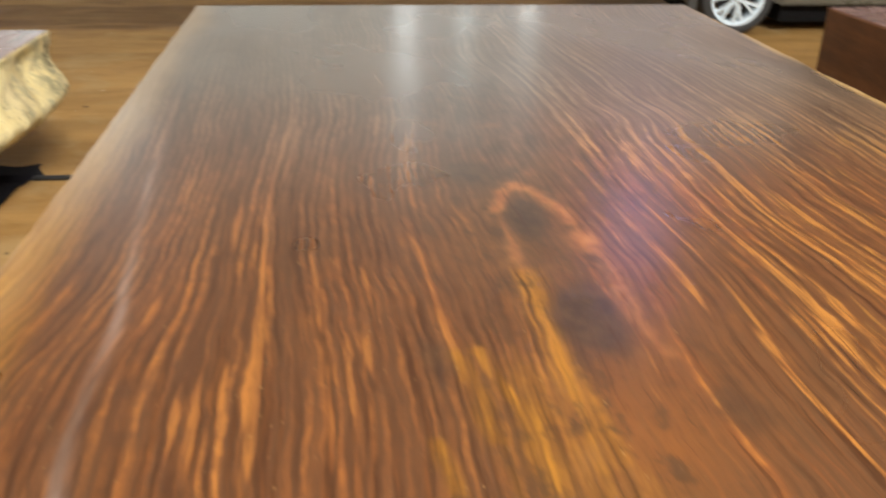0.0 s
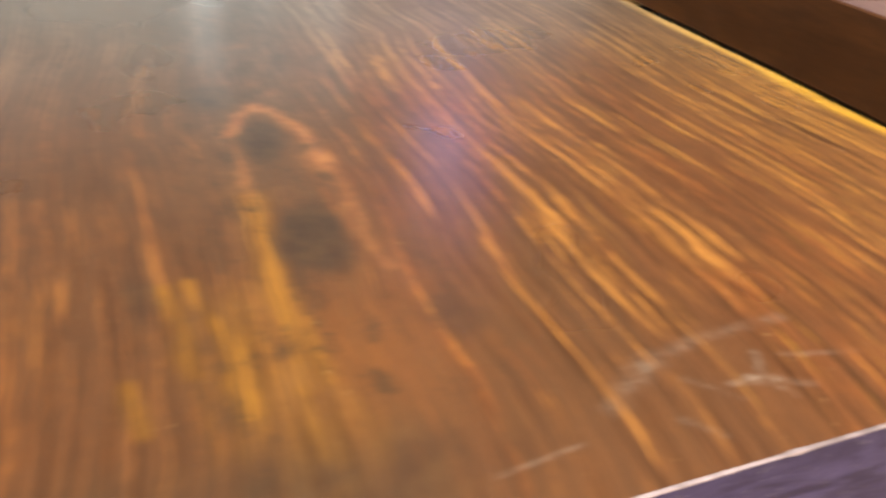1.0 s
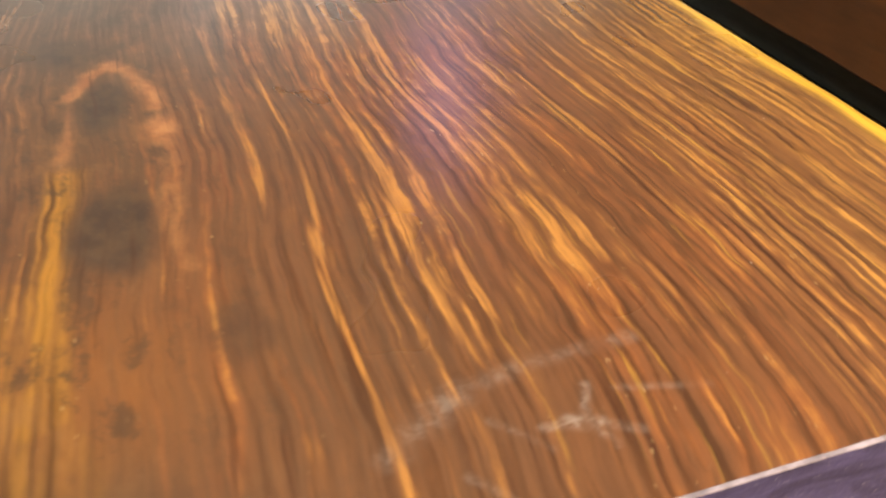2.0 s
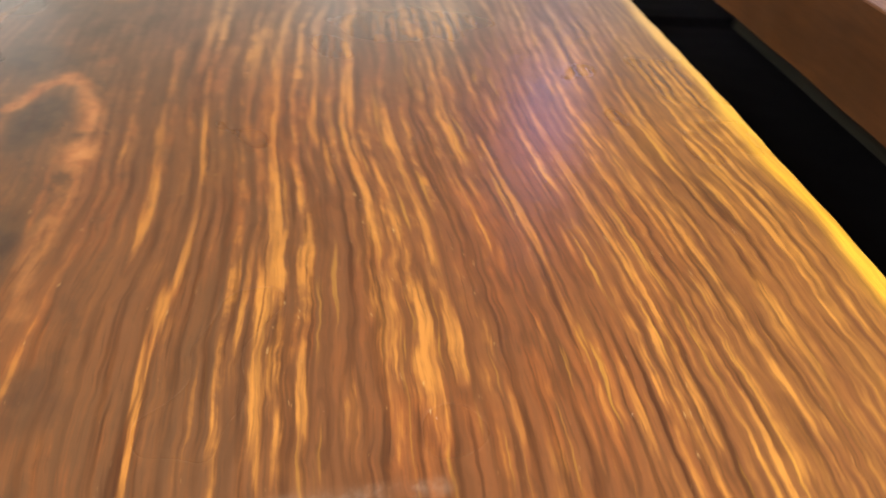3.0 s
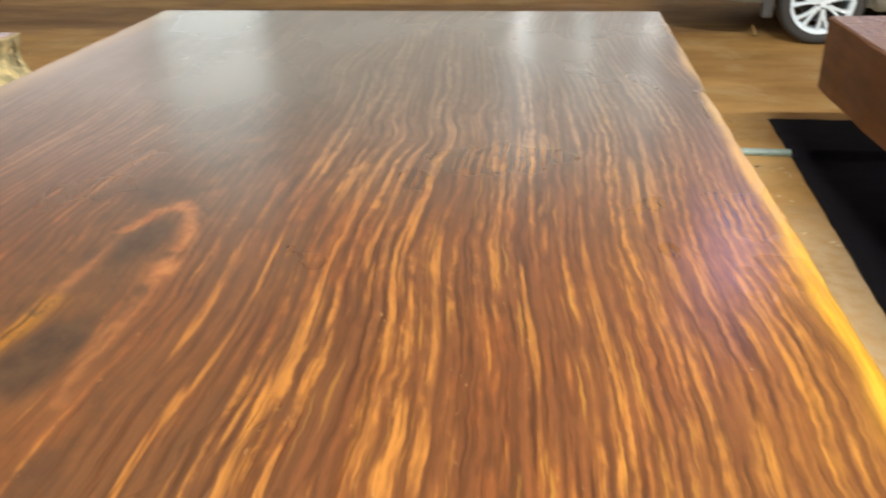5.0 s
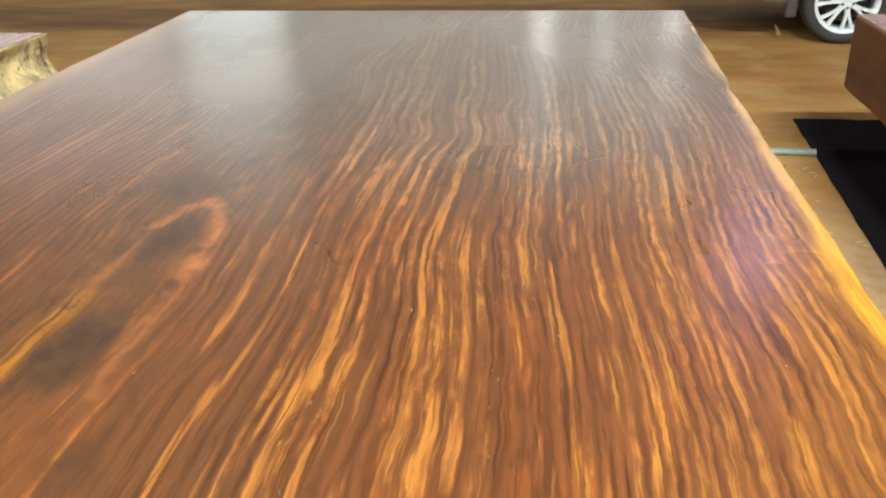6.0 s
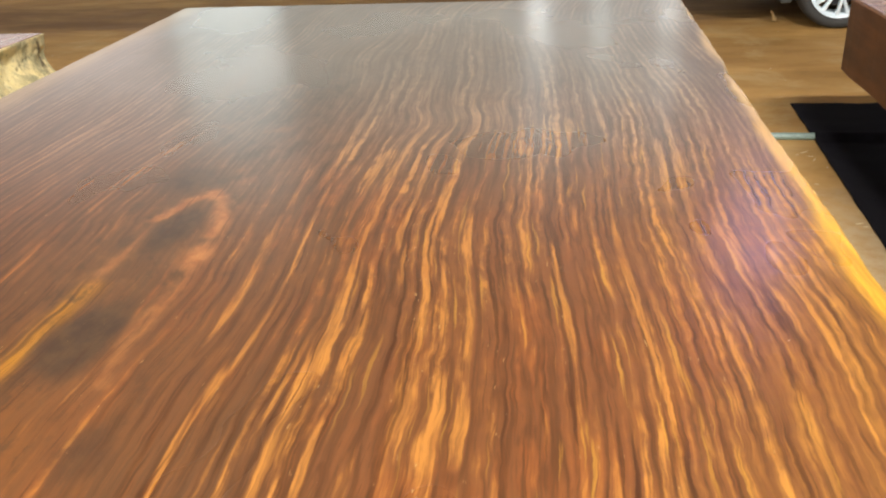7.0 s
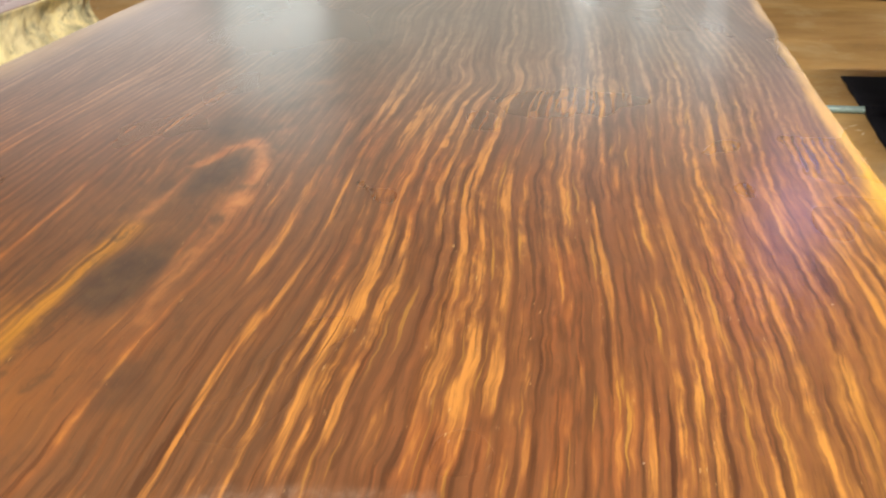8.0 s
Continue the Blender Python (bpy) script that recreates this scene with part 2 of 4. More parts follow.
    for line in ((0.367, -4.030, 0.410, -3.990, 0.020, 0.40), (0.410, -3.990, 0.476, -3.946, 0.024, 0.50), (0.476, -3.946, 0.577, -3.912, 0.016, 0.40),
                 (0.577, -3.912, 0.740, -3.894, 0.014, 0.45), (0.618, -4.033, 0.560, -4.030, 0.009, 0.75), (0.618, -4.033, 0.679, -4.060, 0.009, 0.75),
                 (0.612, -4.040, 0.641, -3.970, 0.008, 0.80), (0.618, -4.033, 0.640, -4.075, 0.007, 0.70), (0.600, -4.028, 0.632, -4.038, 0.013, 1.00),
                 (0.450, -4.080, 0.490, -4.126, 0.007, 0.45), (0.160, -4.115, 0.290, -4.090, 0.006, 0.50), (0.500, -4.00, 0.560, -4.065, 0.006, 0.45),
                 (0.680, -3.985, 0.800, -4.010, 0.007, 0.35)):
        mark = scratch_line(*line)
        scuffs = mark if scuffs is None else n.math("MAXIMUM", scuffs, mark)
    scuffs = n.math("MULTIPLY", scuffs, n.span(hazy, 0.40, 0.70, 0.05, 0.34))
    colour = n.mix(scuffs, colour, (0.55, 0.47, 0.38))
    specks = n.span(n.noise(n.coords(), 75, 1, 0.5), 0.81, 0.84, 0.0, 0.5)
    colour = n.mix(specks, colour, (0.6, 0.5, 0.4))

    ripple = n.noise(n.mapped(flow, (38, 16, 1), (8, 8, 0), 0.5), 1, 2, 0.5)
    n.bump(ripple, 0.05, 0.004)
    rough = n.math("ADD", n.span(cloud, 0.3, 0.7, 0.26, 0.34), n.math("MULTIPLY", scratch_sheen, 0.2))
    return n.done(colour, rough, 0.0, Specular_IOR_Level=0.5, Coat_Weight=0.35, Coat_Roughness=0.24)


def end_grain():
    n = Nodes("waxed_end_grain")
    c = n.coords()
    rings = n.noise(n.mapped(c, (6, 6, 22)), 1, 4, 0.6, 1.2)
    grit = n.noise(c, 90, 3)
    # purple in the base colour stands in for bluish light on the wax
    col = n.mix(n.span(rings, 0.35, 0.68), (0.020, 0.015, 0.044), (0.050, 0.040, 0.100))
    col = n.mix(n.span(grit, 0.62, 0.72, 0, 0.4), col, (0.20, 0.17, 0.20))
    n.bump(grit, 0.25, 0.004)
    return n.done(col, 0.6, Specular_IOR_Level=0.25)


def sawn_wood(name, dark, light, along=(1.2, 14, 14), rough=0.55):
    n = Nodes(name)
    c = n.coords()
    grain = n.noise(n.mapped(c, along), 1, 5, 0.6, 0.8)
    fine = n.noise(n.mapped(c, tuple(a * 6 for a in along)), 1, 3, 0.6)
    blot = n.noise(c, 2.2, 3)
    col = n.mix(n.span(grain, 0.32, 0.68), dark, light)
    col = n.mix(n.span(fine, 0.35, 0.75, 0, 0.5), col, tuple(v * 0.6 for v in dark))
    col = n.mix(n.span(blot, 0.4, 0.75, 0, 0.5), col, tuple(0.5 * (a + b) for a, b in zip(dark, light)))
    n.bump(fine, 0.2, 0.004)
    return n.done(col, n.span(blot, 0.3, 0.7, rough * 0.85, rough * 1.1))


def bark_edge():
    """Pale debarked sapwood with grey-green smudges and small pits."""
    n = Nodes("debarked_edge")
    c = n.coords()
    big = n.noise(c, 5.0, 4, 0.6, 0.2)
    smudge = n.noise(n.mapped(c, (1, 1, 1), (4, 1, 2)), 9, 5, 0.7)
    pits = n.noise(c, 30, 3, 0.6)
    col = n.mix(n.span(big, 0.35, 0.65), (0.88, 0.76, 0.40), (0.74, 0.64, 0.37))
    col = n.mix(n.math("MULTIPLY", n.span(smudge, 0.44, 0.60), n.span(big, 0.44, 0.58, 0.05, 0.75)), col, (0.38, 0.36, 0.22))
    pocks = n.add("ShaderNodeTexVoronoi")
    n.link(n.mapped(c, (1.0, 1.0, 0.8)), pocks.inputs["Vector"])
    pocks.inputs["Scale"].default_value = 34
    pock = n.math("MULTIPLY", n.span(pocks.outputs["Distance"], 0.34, 0.10), n.span(smudge, 0.42, 0.56))
    col = n.mix(n.span(pits, 0.66, 0.74, 0, 0.6), col, (0.16, 0.11, 0.06))
    col = n.mix(n.math("MULTIPLY", pock, 0.6), col, (0.30, 0.24, 0.12))
    place = n.add("ShaderNodeSeparateXYZ")
    n.link(c, place.inputs[0])
    blot = n.noise(n.mapped(c, (1, 1, 1), (1, 7, 3)), 13, 5, 0.72)
    stain = n.math("MULTIPLY", n.span(blot, 0.44, 0.60), n.math("MULTIPLY", n.span(place.outputs[1], -0.42, -0.20), n.span(place.outputs[2], 0.69, 0.62)))
    col = n.mix(n.math("MULTIPLY", stain, 0.75), col, (0.25, 0.24, 0.15))
    crack = n.math("ABSOLUTE", n.math("SUBTRACT", n.math("ADD", place.outputs[1], n.math("MULTIPLY", n.math("SUBTRACT", smudge, 0.5), 0.16)), -0.07))
    crack = n.math("MULTIPLY", n.span(crack, 0.004, 0.016, 0.85, 0.0), n.math("MULTIPLY", n.span(place.outputs[2], 0.52, 0.58), n.span(place.outputs[2], 0.715, 0.68)))
    col = n.mix(crack, col, (0.07, 0.04, 0.02))
    n.bump(n.math("SUBTRACT", n.math("ADD", n.math("MULTIPLY", smudge, 0.6), n.math("MULTIPLY", pits, 0.4)), n.math("MULTIPLY", pock, 0.5)), 0.6, 0.02)
    return n.done(col, 0.7)


def floor_material(name, low, high, worn):
    """Dusty boards with faint streaks across, stains and specks."""
    n = Nodes(name)
    c = n.coords()
    bands = n.noise(n.mapped(c, (0.25, 1.3, 1), (3, 1.7, 0)), 1, 3, 0.55, 0.3)
    streaks = n.noise(n.mapped(c, (0.8, 2.6, 1)), 1, 6, 0.66, 0.5)
    fine = n.noise(n.mapped(c, (9, 40, 1)), 1, 4, 0.6, 0.4)
    dirt = n.noise(c, 1.7, 6, 0.68, 0.5)
    dust = n.noise(c, 42, 2, 0.5)
    col = n.mix(n.span(streaks, 0.32, 0.68), low, high)
    col = n.mix(n.span(bands, 0.44, 0.64, 0, 0.45), col, tuple(v * 0.62 for v in low))
    col = n.mix(n.span(fine, 0.45, 0.8, 0, 0.20), col, tuple(v * 0.55 for v in low))
    col = n.mix(n.span(dirt, 0.47, 0.68, 0, 0.45), col, worn)
    col = n.mix(n.span(dirt, 0.40, 0.30, 0, 0.35), col, tuple(v * 0.5 for v in low))
    col = n.mix(n.span(dust, 0.745, 0.775, 0, 0.9), col, (0.75, 0.70, 0.60))
    # trodden grey dust beside the slabs
    place = n.add("ShaderNodeSeparateXYZ")
    n.link(c, place.inputs[0])
    ragged = n.math("ADD", place.outputs[1], n.math("MULTIPLY", n.math("SUBTRACT", dirt, 0.5), 0.9))
    across = n.math("ADD", place.outputs[0], n.math("MULTIPLY", n.math("SUBTRACT", streaks, 0.5), 1.2))
    patch = n.math("MULTIPLY", n.span(ragged, -0.5, -1.2), n.math("MULTIPLY", n.span(across, 0.9, 1.3, 0.0, 0.85), n.span(across, 3.2, 2.4)))
    patch = n.math("MULTIPLY", patch, n.span(ragged, -4.6, -3.2))
    col = n.mix(n.math("MULTIPLY", patch, n.span(n.noise(c, 14, 4, 0.65), 0.35, 0.65, 0.4, 1.0)), col, (0.44, 0.34, 0.21))
    # dark band across the boards, partly the car's shade painted in; browner ground beyond
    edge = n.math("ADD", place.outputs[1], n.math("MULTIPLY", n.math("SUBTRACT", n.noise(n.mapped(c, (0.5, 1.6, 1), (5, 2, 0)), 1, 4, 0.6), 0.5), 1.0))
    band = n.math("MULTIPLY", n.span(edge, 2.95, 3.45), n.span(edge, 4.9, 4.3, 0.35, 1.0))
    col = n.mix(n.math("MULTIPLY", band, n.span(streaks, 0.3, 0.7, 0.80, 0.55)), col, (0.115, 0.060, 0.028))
    n.bump(fine, 0.08, 0.003)
    return n.done(col, n.span(dirt, 0.3, 0.7, 0.65, 0.9), Specular_IOR_Level=0.12)


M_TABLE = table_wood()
M_END = end_grain()
M_PALE = plain("bare_pale_wood", (0.30, 0.24, 0.25), 0.6, 0, 60, 0.5, 0.1)
M_UNDER = sawn_wood("rough_underside", (0.10, 0.055, 0.03), (0.20, 0.11, 0.055), (14, 1.2, 14), 0.8)
M_BLOCK = sawn_wood("sawn_dark_wood", (0.088, 0.030, 0.008), (0.168, 0.062, 0.015), (8, 0.9, 5), 0.6)
M_BLOCK_TOP = sawn_wood("polished_pink_wood", (0.20, 0.115, 0.105), (0.32, 0.20, 0.185), (16, 1.0, 14), 0.28)
M_BEAM = sawn_wood("dusty_grey_green_timber", (0.045, 0.048, 0.040), (0.085, 0.088, 0.072), (8, 0.9, 8), 0.8)
M_BARK = bark_edge()
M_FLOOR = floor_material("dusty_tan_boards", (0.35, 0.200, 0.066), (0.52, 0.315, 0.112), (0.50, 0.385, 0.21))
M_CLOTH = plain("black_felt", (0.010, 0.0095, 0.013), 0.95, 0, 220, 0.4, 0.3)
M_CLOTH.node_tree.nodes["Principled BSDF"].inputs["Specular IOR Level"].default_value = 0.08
M_PIPE = plain("grey_green_paint", (0.24, 0.34, 0.32), 0.45, 0, 60, 0.2, 0.05)
M_DARK_PIPE = plain("blackened_steel", (0.03, 0.032, 0.036), 0.5, 0.3, 60, 0.3, 0.05)
M_WALL = plain("painted_wall", (0.36, 0.35, 0.33), 0.8, 0, 14, 0.08, 0.08)
M_CEIL = plain("ceiling_sheet", (0.20, 0.195, 0.185), 0.8, 0, 10, 0.08, 0.05)
M_STEEL = plain("steel_paint", (0.30, 0.31, 0.32), 0.5, 0.2, 40, 0.15, 0.05)
M_TYRE = plain("tyre_rubber", (0.035, 0.037, 0.040), 0.75, 0, 120, 0.25, 0.2)
M_ALLOY = plain("silver_alloy", (0.72, 0.85, 1.0), 0.35, 0.0, 50, 0.06, 0.02)
M_ALLOY_DARK = plain("brake_and_hub_shadow_metal", (0.05, 0.05, 0.055), 0.5, 0.6, 50, 0.3, 0.05)
M_BODY = plain("car_paint_grey", (0.27, 0.30, 0.29), 0.28, 0.3, 30, 0.05, 0.0)
M_TRIM_SHADE = plain("black_trim_and_shade", (0.005, 0.005, 0.006), 0.9, 0, 80, 0.3, 0.1)
M_TRIM_SHADE.node_tree.nodes["Principled BSDF"].inputs["Specular IOR Level"].default_value = 0.15
M_GUARD = plain("dark_grey_plastic", (0.055, 0.058, 0.060), 0.6, 0, 60, 0.2, 0.05)
M_CARGLASS = plain("tinted_glass", (0.02, 0.025, 0.03), 0.06, 0, 10, 0.05, 0.0)
M_SKYPANE = glowing("bright_sky_behind_glass", (0.92, 1.0, 0.99), 2.5)
# glow of the next four is tuned for added panels mirrored in the table
M_HAZE = glowing("haze_panel_glow", (0.93, 1.0, 0.97), 0.53)
M_HAZE_WARM = glowing("rosy_haze_panel_glow", (1.0, 0.92, 0.90), 1.1)
M_HAZE_ROSY = glowing("dim_rosy_haze_panel_glow", (1.0, 0.90, 0.88), 0.28)
M_HAZE_DIM = glowing("dim_haze_panel_glow", (0.84, 1.0, 0.95), 0.41)
M_SKYPANE_PALE = glowing("pale_sky_behind_glass", (0.88, 1.0, 0.98), 1.7)
M_SKYPANE_DIM = glowing("hazy_sky_behind_glass", (0.86, 1.0, 0.99), 1.35)
M_LAMPGLOW = glowing("lamp_diffuser", (1.0, 0.93, 0.82), 6.0)
M_SPOTGLOW = glowing("cool_lamp_diffuser", (0.42, 0.42, 1.0), 16.0, True)


# ---- mesh helpers ----
def mesh_object(name, verts, faces, material, parent=None, smooth=False, label=""):
    me = bpy.data.meshes.new(name)
    me.from_pydata([tuple(map(float, v)) for v in verts], [], faces)
    for m in material if isinstance(material, (list, tuple)) else [material]:
        me.materials.append(m)
    if smooth:
        me.polygons.foreach_set("use_smooth", [True] * len(me.polygons))
    me.update()
    ob = new(name, me)
    if parent is not None:
        ob.parent = parent
    if label:
        ob["label"] = label
    return ob


def part(name, bm, material, parent, label="", smooth=False):
    me = bpy.data.meshes.new(name)
    bmesh.ops.recalc_face_normals(bm, faces=bm.faces)
    bm.to_mesh(me)
    bm.free()
    me.materials.append(material)
    if smooth:
        me.polygons.foreach_set("use_smooth", [True] * len(me.polygons))
    ob = new(name, me)
    if parent is not None:
        ob.parent = parent
    if label:
        ob["label"] = label
    return ob


def box_bm(x0, x1, y0, y1, z0, z1, bevel=0.0, segments=2):
    bm = bmesh.new()
    bmesh.ops.create_cube(bm, size=1.0)
    bmesh.ops.scale(bm, vec=(x1 - x0, y1 - y0, z1 - z0), verts=bm.verts)
    bmesh.ops.translate(bm, vec=((x0 + x1) / 2, (y0 + y1) / 2, (z0 + z1) / 2), verts=bm.verts)
    if bevel:
        bmesh.ops.bevel(bm, geom=list(bm.edges), offset=bevel, segments=segments, profile=0.5, affect="EDGES")
    return bm


def lathe_bm(profile, steps=48, axis="y"):
    """A closed ring of (radius, depth) points turned about an axis through the origin."""
    bm = bmesh.new()
    rings = []
    for i in range(steps):
        a = 2 * math.pi * i / steps
        row = []
        for r, d in profile:
            p = (r * math.cos(a), d, r * math.sin(a)) if axis == "y" else (d, r * math.cos(a), r * math.sin(a))
            row.append(bm.verts.new(p))
        rings.append(row)
    k = len(profile)
    for i in range(steps):
        a, b = rings[i], rings[(i + 1) % steps]
        for j in range(k):
            bm.faces.new((a[j], a[(j + 1) % k], b[(j + 1) % k], b[j]))
    return bm


def empty(name, m=None):
    ob = new(name)
    ob.empty_display_size = 0.1
    if m is not None:
        ob.matrix_world = m
    return ob


def curve(knots, x):
    """A smooth line through (x, value) knots."""
    kx = np.array([k[0] for k in knots], float)
    ky = np.array([k[1] for k in knots], float)
    order = np.argsort(kx)
    kx, ky = kx[order], ky[order]
    slope = np.gradient(ky, kx)
    x = np.clip(np.asarray(x, float), kx[0], kx[-1])
    i = np.clip(np.searchsorted(kx, x) - 1, 0, len(kx) - 2)
    h = kx[i + 1] - kx[i]
    t = (x - kx[i]) / h
    return ((2 * t**3 - 3 * t**2 + 1) * ky[i] + (t**3 - 2 * t**2 + t) * h * slope[i]
            + (-2 * t**3 + 3 * t**2) * ky[i + 1] + (t**3 - t**2) * h * slope[i + 1])


def smooth_step(a, b, x):
    t = np.clip((x - a) / (b - a), 0, 1)
    return t * t * (3 - 2 * t)


def wave_noise(x, y, seed, octaves=3):
    """Smooth sums of sines, between about -1 and 1."""
    rng = np.random.RandomState(seed)
    out, amp = np.zeros(np.broadcast(x, y).shape), 1.0
    for o in range(octaves):
        for _ in range(3):
            a, b, c = rng.uniform(0.6, 1.4) * 2**o, rng.uniform(0.6, 1.4) * 2**o, rng.uniform(0, 6.28)
            out += amp * np.sin(a * x * (1 if rng.rand() < 0.5 else -1) + b * y + c) / 3
        amp *= 0.5
    return out


def bell(x, mid, wide):
    return np.exp(-((x - mid) / wide) ** 2)


# ---- the hall ----
X0, X1, Y0, Y1, HALL = -12.0, 11.0, -11.0, 8.2, 9.0
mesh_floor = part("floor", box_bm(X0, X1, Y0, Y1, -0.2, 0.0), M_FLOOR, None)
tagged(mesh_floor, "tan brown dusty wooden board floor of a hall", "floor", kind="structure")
ceil = part("ceiling", box_bm(X0, X1, Y0, Y1, HALL, HALL + 0.2), M_CEIL, None)
tagged(ceil, "plain grey sheet ceiling high over the hall", "ceiling", kind="structure")


def wall_with_openings(name, x0, x1, y, z1, openings, label):
    """A wall along x, 0.25 m thick, with rectangular openings cut right through."""
    xs = sorted({x0, x1, *(v for o in openings for v in o[:2])})
    zs = sorted({0.0, z1, *(v for o in openings for v in o[2:])})
    bm = bmesh.new()
    for a, b in zip(xs, xs[1:]):
        for c, d in zip(zs, zs[1:]):
            if any(o[0] <= a and b <= o[1] and o[2] <= c and d <= o[3] for o in openings):
                continue
            quad = [bm.verts.new(p) for p in ((a, y, c), (b, y, c), (b, y, d), (a, y, d))]
            bm.faces.new(quad)
    bmesh.ops.remove_doubles(bm, verts=bm.verts, dist=1e-4)
    bmesh.ops.solidify(bm, geom=list(bm.faces), thickness=0.25)
    return tagged(part(name, bm, M_WALL, None), label, "wall", kind="structure")


# unseen glowing panels, added so the table top mirrors a pale haze
HAZE_TOP = (-5.9, -3.9, 4.75, 5.7)
HAZE_PANELS = [(-11.6, -5.95), (-3.85, -0.17), (0.31, 0.75), (1.21, 1.75), (2.15, 6.5)]
WINDOWS = [(-5.9, -3.9, 1.2, 4.7), (-0.12, 0.26, 1.2, 4.8), (0.80, 1.16, 1.2, 4.8), (1.80, 2.10, 1.2, 4.8)]
wall_with_openings("wall_north", X0, X1, Y1, HALL, WINDOWS + [(a, b, 1.2, 4.8) for a, b in HAZE_PANELS] + [HAZE_TOP], "pale painted hall wall with high windows")
wall_with_openings("wall_south", X0, X1, Y0 - 0.25, HALL, [], "pale painted hall wall")
for name, x in (("wall_west", X0 - 0.25), ("wall_east", X1)):
    tagged(part(name, box_bm(x, x + 0.25, Y0 - 0.25, Y1 + 0.25, 0, HALL), M_WALL, None), "pale painted hall wall", "wall", kind="structure")

for i, (a, b, c, d) in enumerate(WINDOWS + [(a, b, 1.2, 4.8) for a, b in HAZE_PANELS] + [HAZE_TOP], 1):
    win = empty(f"window_{i}", pose((a + b) / 2, Y1 + 0.1, c))
    tagged(win, "bright clear window in the hall wall" if i <= len(WINDOWS) else "dim glowing panel added for the haze mirrored in the table", "window", kind="structure")
    w, h, t = b - a, d - c, 0.05
    for nm, bm in (("window_frame", box_bm(-w / 2, w / 2, -0.03, 0.03, 0, t)), ("window_frame", box_bm(-w / 2, w / 2, -0.03, 0.03, h - t, h)),
                   ("window_frame", box_bm(-w / 2, -w / 2 + t, -0.028, 0.028, t, h - t)), ("window_frame", box_bm(w / 2 - t, w / 2, -0.028, 0.028, t, h - t))):
        part(nm, bm, M_STEEL, win)
    part("pane", box_bm(-w / 2 + t, w / 2 - t, -0.006, 0.006, t, h - t), M_SKYPANE_DIM if i == 1 else M_SKYPANE_PALE if i == 3 else M_SKYPANE if i <= len(WINDOWS) else M_HAZE_WARM if i == len(WINDOWS) + 1 else M_HAZE_DIM if i == len(WINDOWS) + 2 else M_HAZE_ROSY if i == len(WINDOWS) + 5 else M_HAZE, win)


def ceiling_lamp(x, y, z, sx, sy, watts, colour, glow, label):
    root = empty("ceiling_lamp", pose(x, y, z))
    tagged(root, label, "lamp", group="hall ceiling lamps")
    part("housing", box_bm(-sx / 2 - 0.03, sx / 2 + 0.03, -sy / 2 - 0.03, sy / 2 + 0.03, 0.02, 0.12, 0.01), M_STEEL, root)
    part("diffuser", box_bm(-sx / 2, sx / 2, -sy / 2, sy / 2, 0.0, 0.02), glow, root, "glowing white diffuser")
    for dx in (-sx / 2 + 0.1, sx / 2 - 0.1):
        part("hanger", box_bm(dx - 0.01, dx + 0.01, -0.01, 0.01, 0.12, HALL - z), M_STEEL, root)
    if watts:
        area_lamp("lamp_light", pose(x, y, z - 0.02), sx, sy, watts, colour)
    return root


WARM = (1.0, 0.94, 0.845)
# unseen lamps set to match the shadows; the left one is added fill
for lx, watts in ((-8.0, 760), (2.2, 1430), (4.3, 1460)):
    ceiling_lamp(lx, -9.3, 8.4, 1.8, 0.6, watts, WARM, M_LAMPGLOW, "long white hall lamp on rods, unseen, added for light")
# unseen lamp, placed to give the violet spot mirrored in the table
ceiling_lamp(2.78, 4.64, 4.53, 0.60, 0.60, 0, WARM, M_SPOTGLOW, "square dim violet lamp, unseen, placed for its spot in the table")


# ---- the polished table slab ----
def right_edge(y):
    return curve([(0, 1.370), (-0.70, 1.399), (-1.15, 1.420), (-1.42, 1.428), (-1.53, 1.424), (-1.66, 1.437), (-1.95, 1.451), (-2.3, 1.468), (-2.65, 1.491), (-3.0, 1.507), (-3.4, 1.524), (-4.2, 1.545)], y)


def left_edge(y):
    return curve([(0, -1.367), (-1.0, -1.318), (-2.0, -1.270), (-3.0, -1.224), (-4.2, -1.165)], y)


# sideways drift of the fibres: one row for each place across, one column for each place along
FLOW_X = tuple(-1.2 + 0.3 * i for i in range(10))
FLOW_Y = (-4.15, -3.72, -3.29, -2.87, -2.44, -2.01, -1.58, -1.16, -0.73, -0.3)
FLOW = (
    (-0.094, 0.042, -0.061, -0.031, -0.018, -0.024, 0.019, 0.022, 0.020, 0.054),
    (-0.050, 0.017, -0.038, -0.016, -0.040, 0.021, -0.017, 0.014, 0.013, 0.032),
    (-0.039, -0.049, -0.019, -0.004, 0.008, -0.035, 0.014, 0.015, 0.015, 0.050),
    (-0.057, -0.050, -0.028, -0.011, -0.014, -0.042, -0.033, 0.036, -0.001, 0.049),
    (-0.058, -0.020, -0.054, -0.030, -0.010, 0.006, -0.018, 0.091, -0.052, 0.097),
    (-0.119, -0.022, -0.072, -0.015, -0.027, -0.012, 0.000, -0.025, 0.024, 0.049),
    (-0.036, -0.030, -0.045, 0.004, -0.068, -0.040, -0.018, 0.020, 0.037, 0.025),
    (-0.111, -0.069, -0.083, -0.017, -0.040, -0.005, -0.017, 0.006, 0.018, 0.044),
    (-0.048, -0.048, -0.018, -0.027, -0.025, -0.036, -0.021, 0.011, 0.022, 0.025),
    (-0.090, -0.056, -0.109, -0.041, -0.044, -0.038, -0.021, 0.010, 0.031, 0.045),
)
# closer drift round the kink in the figure
KINK_X = (0.5, 0.65, 0.8, 0.95)
KINK_Y = (-1.5, -1.7, -1.9, -2.1, -2.3, -2.5)
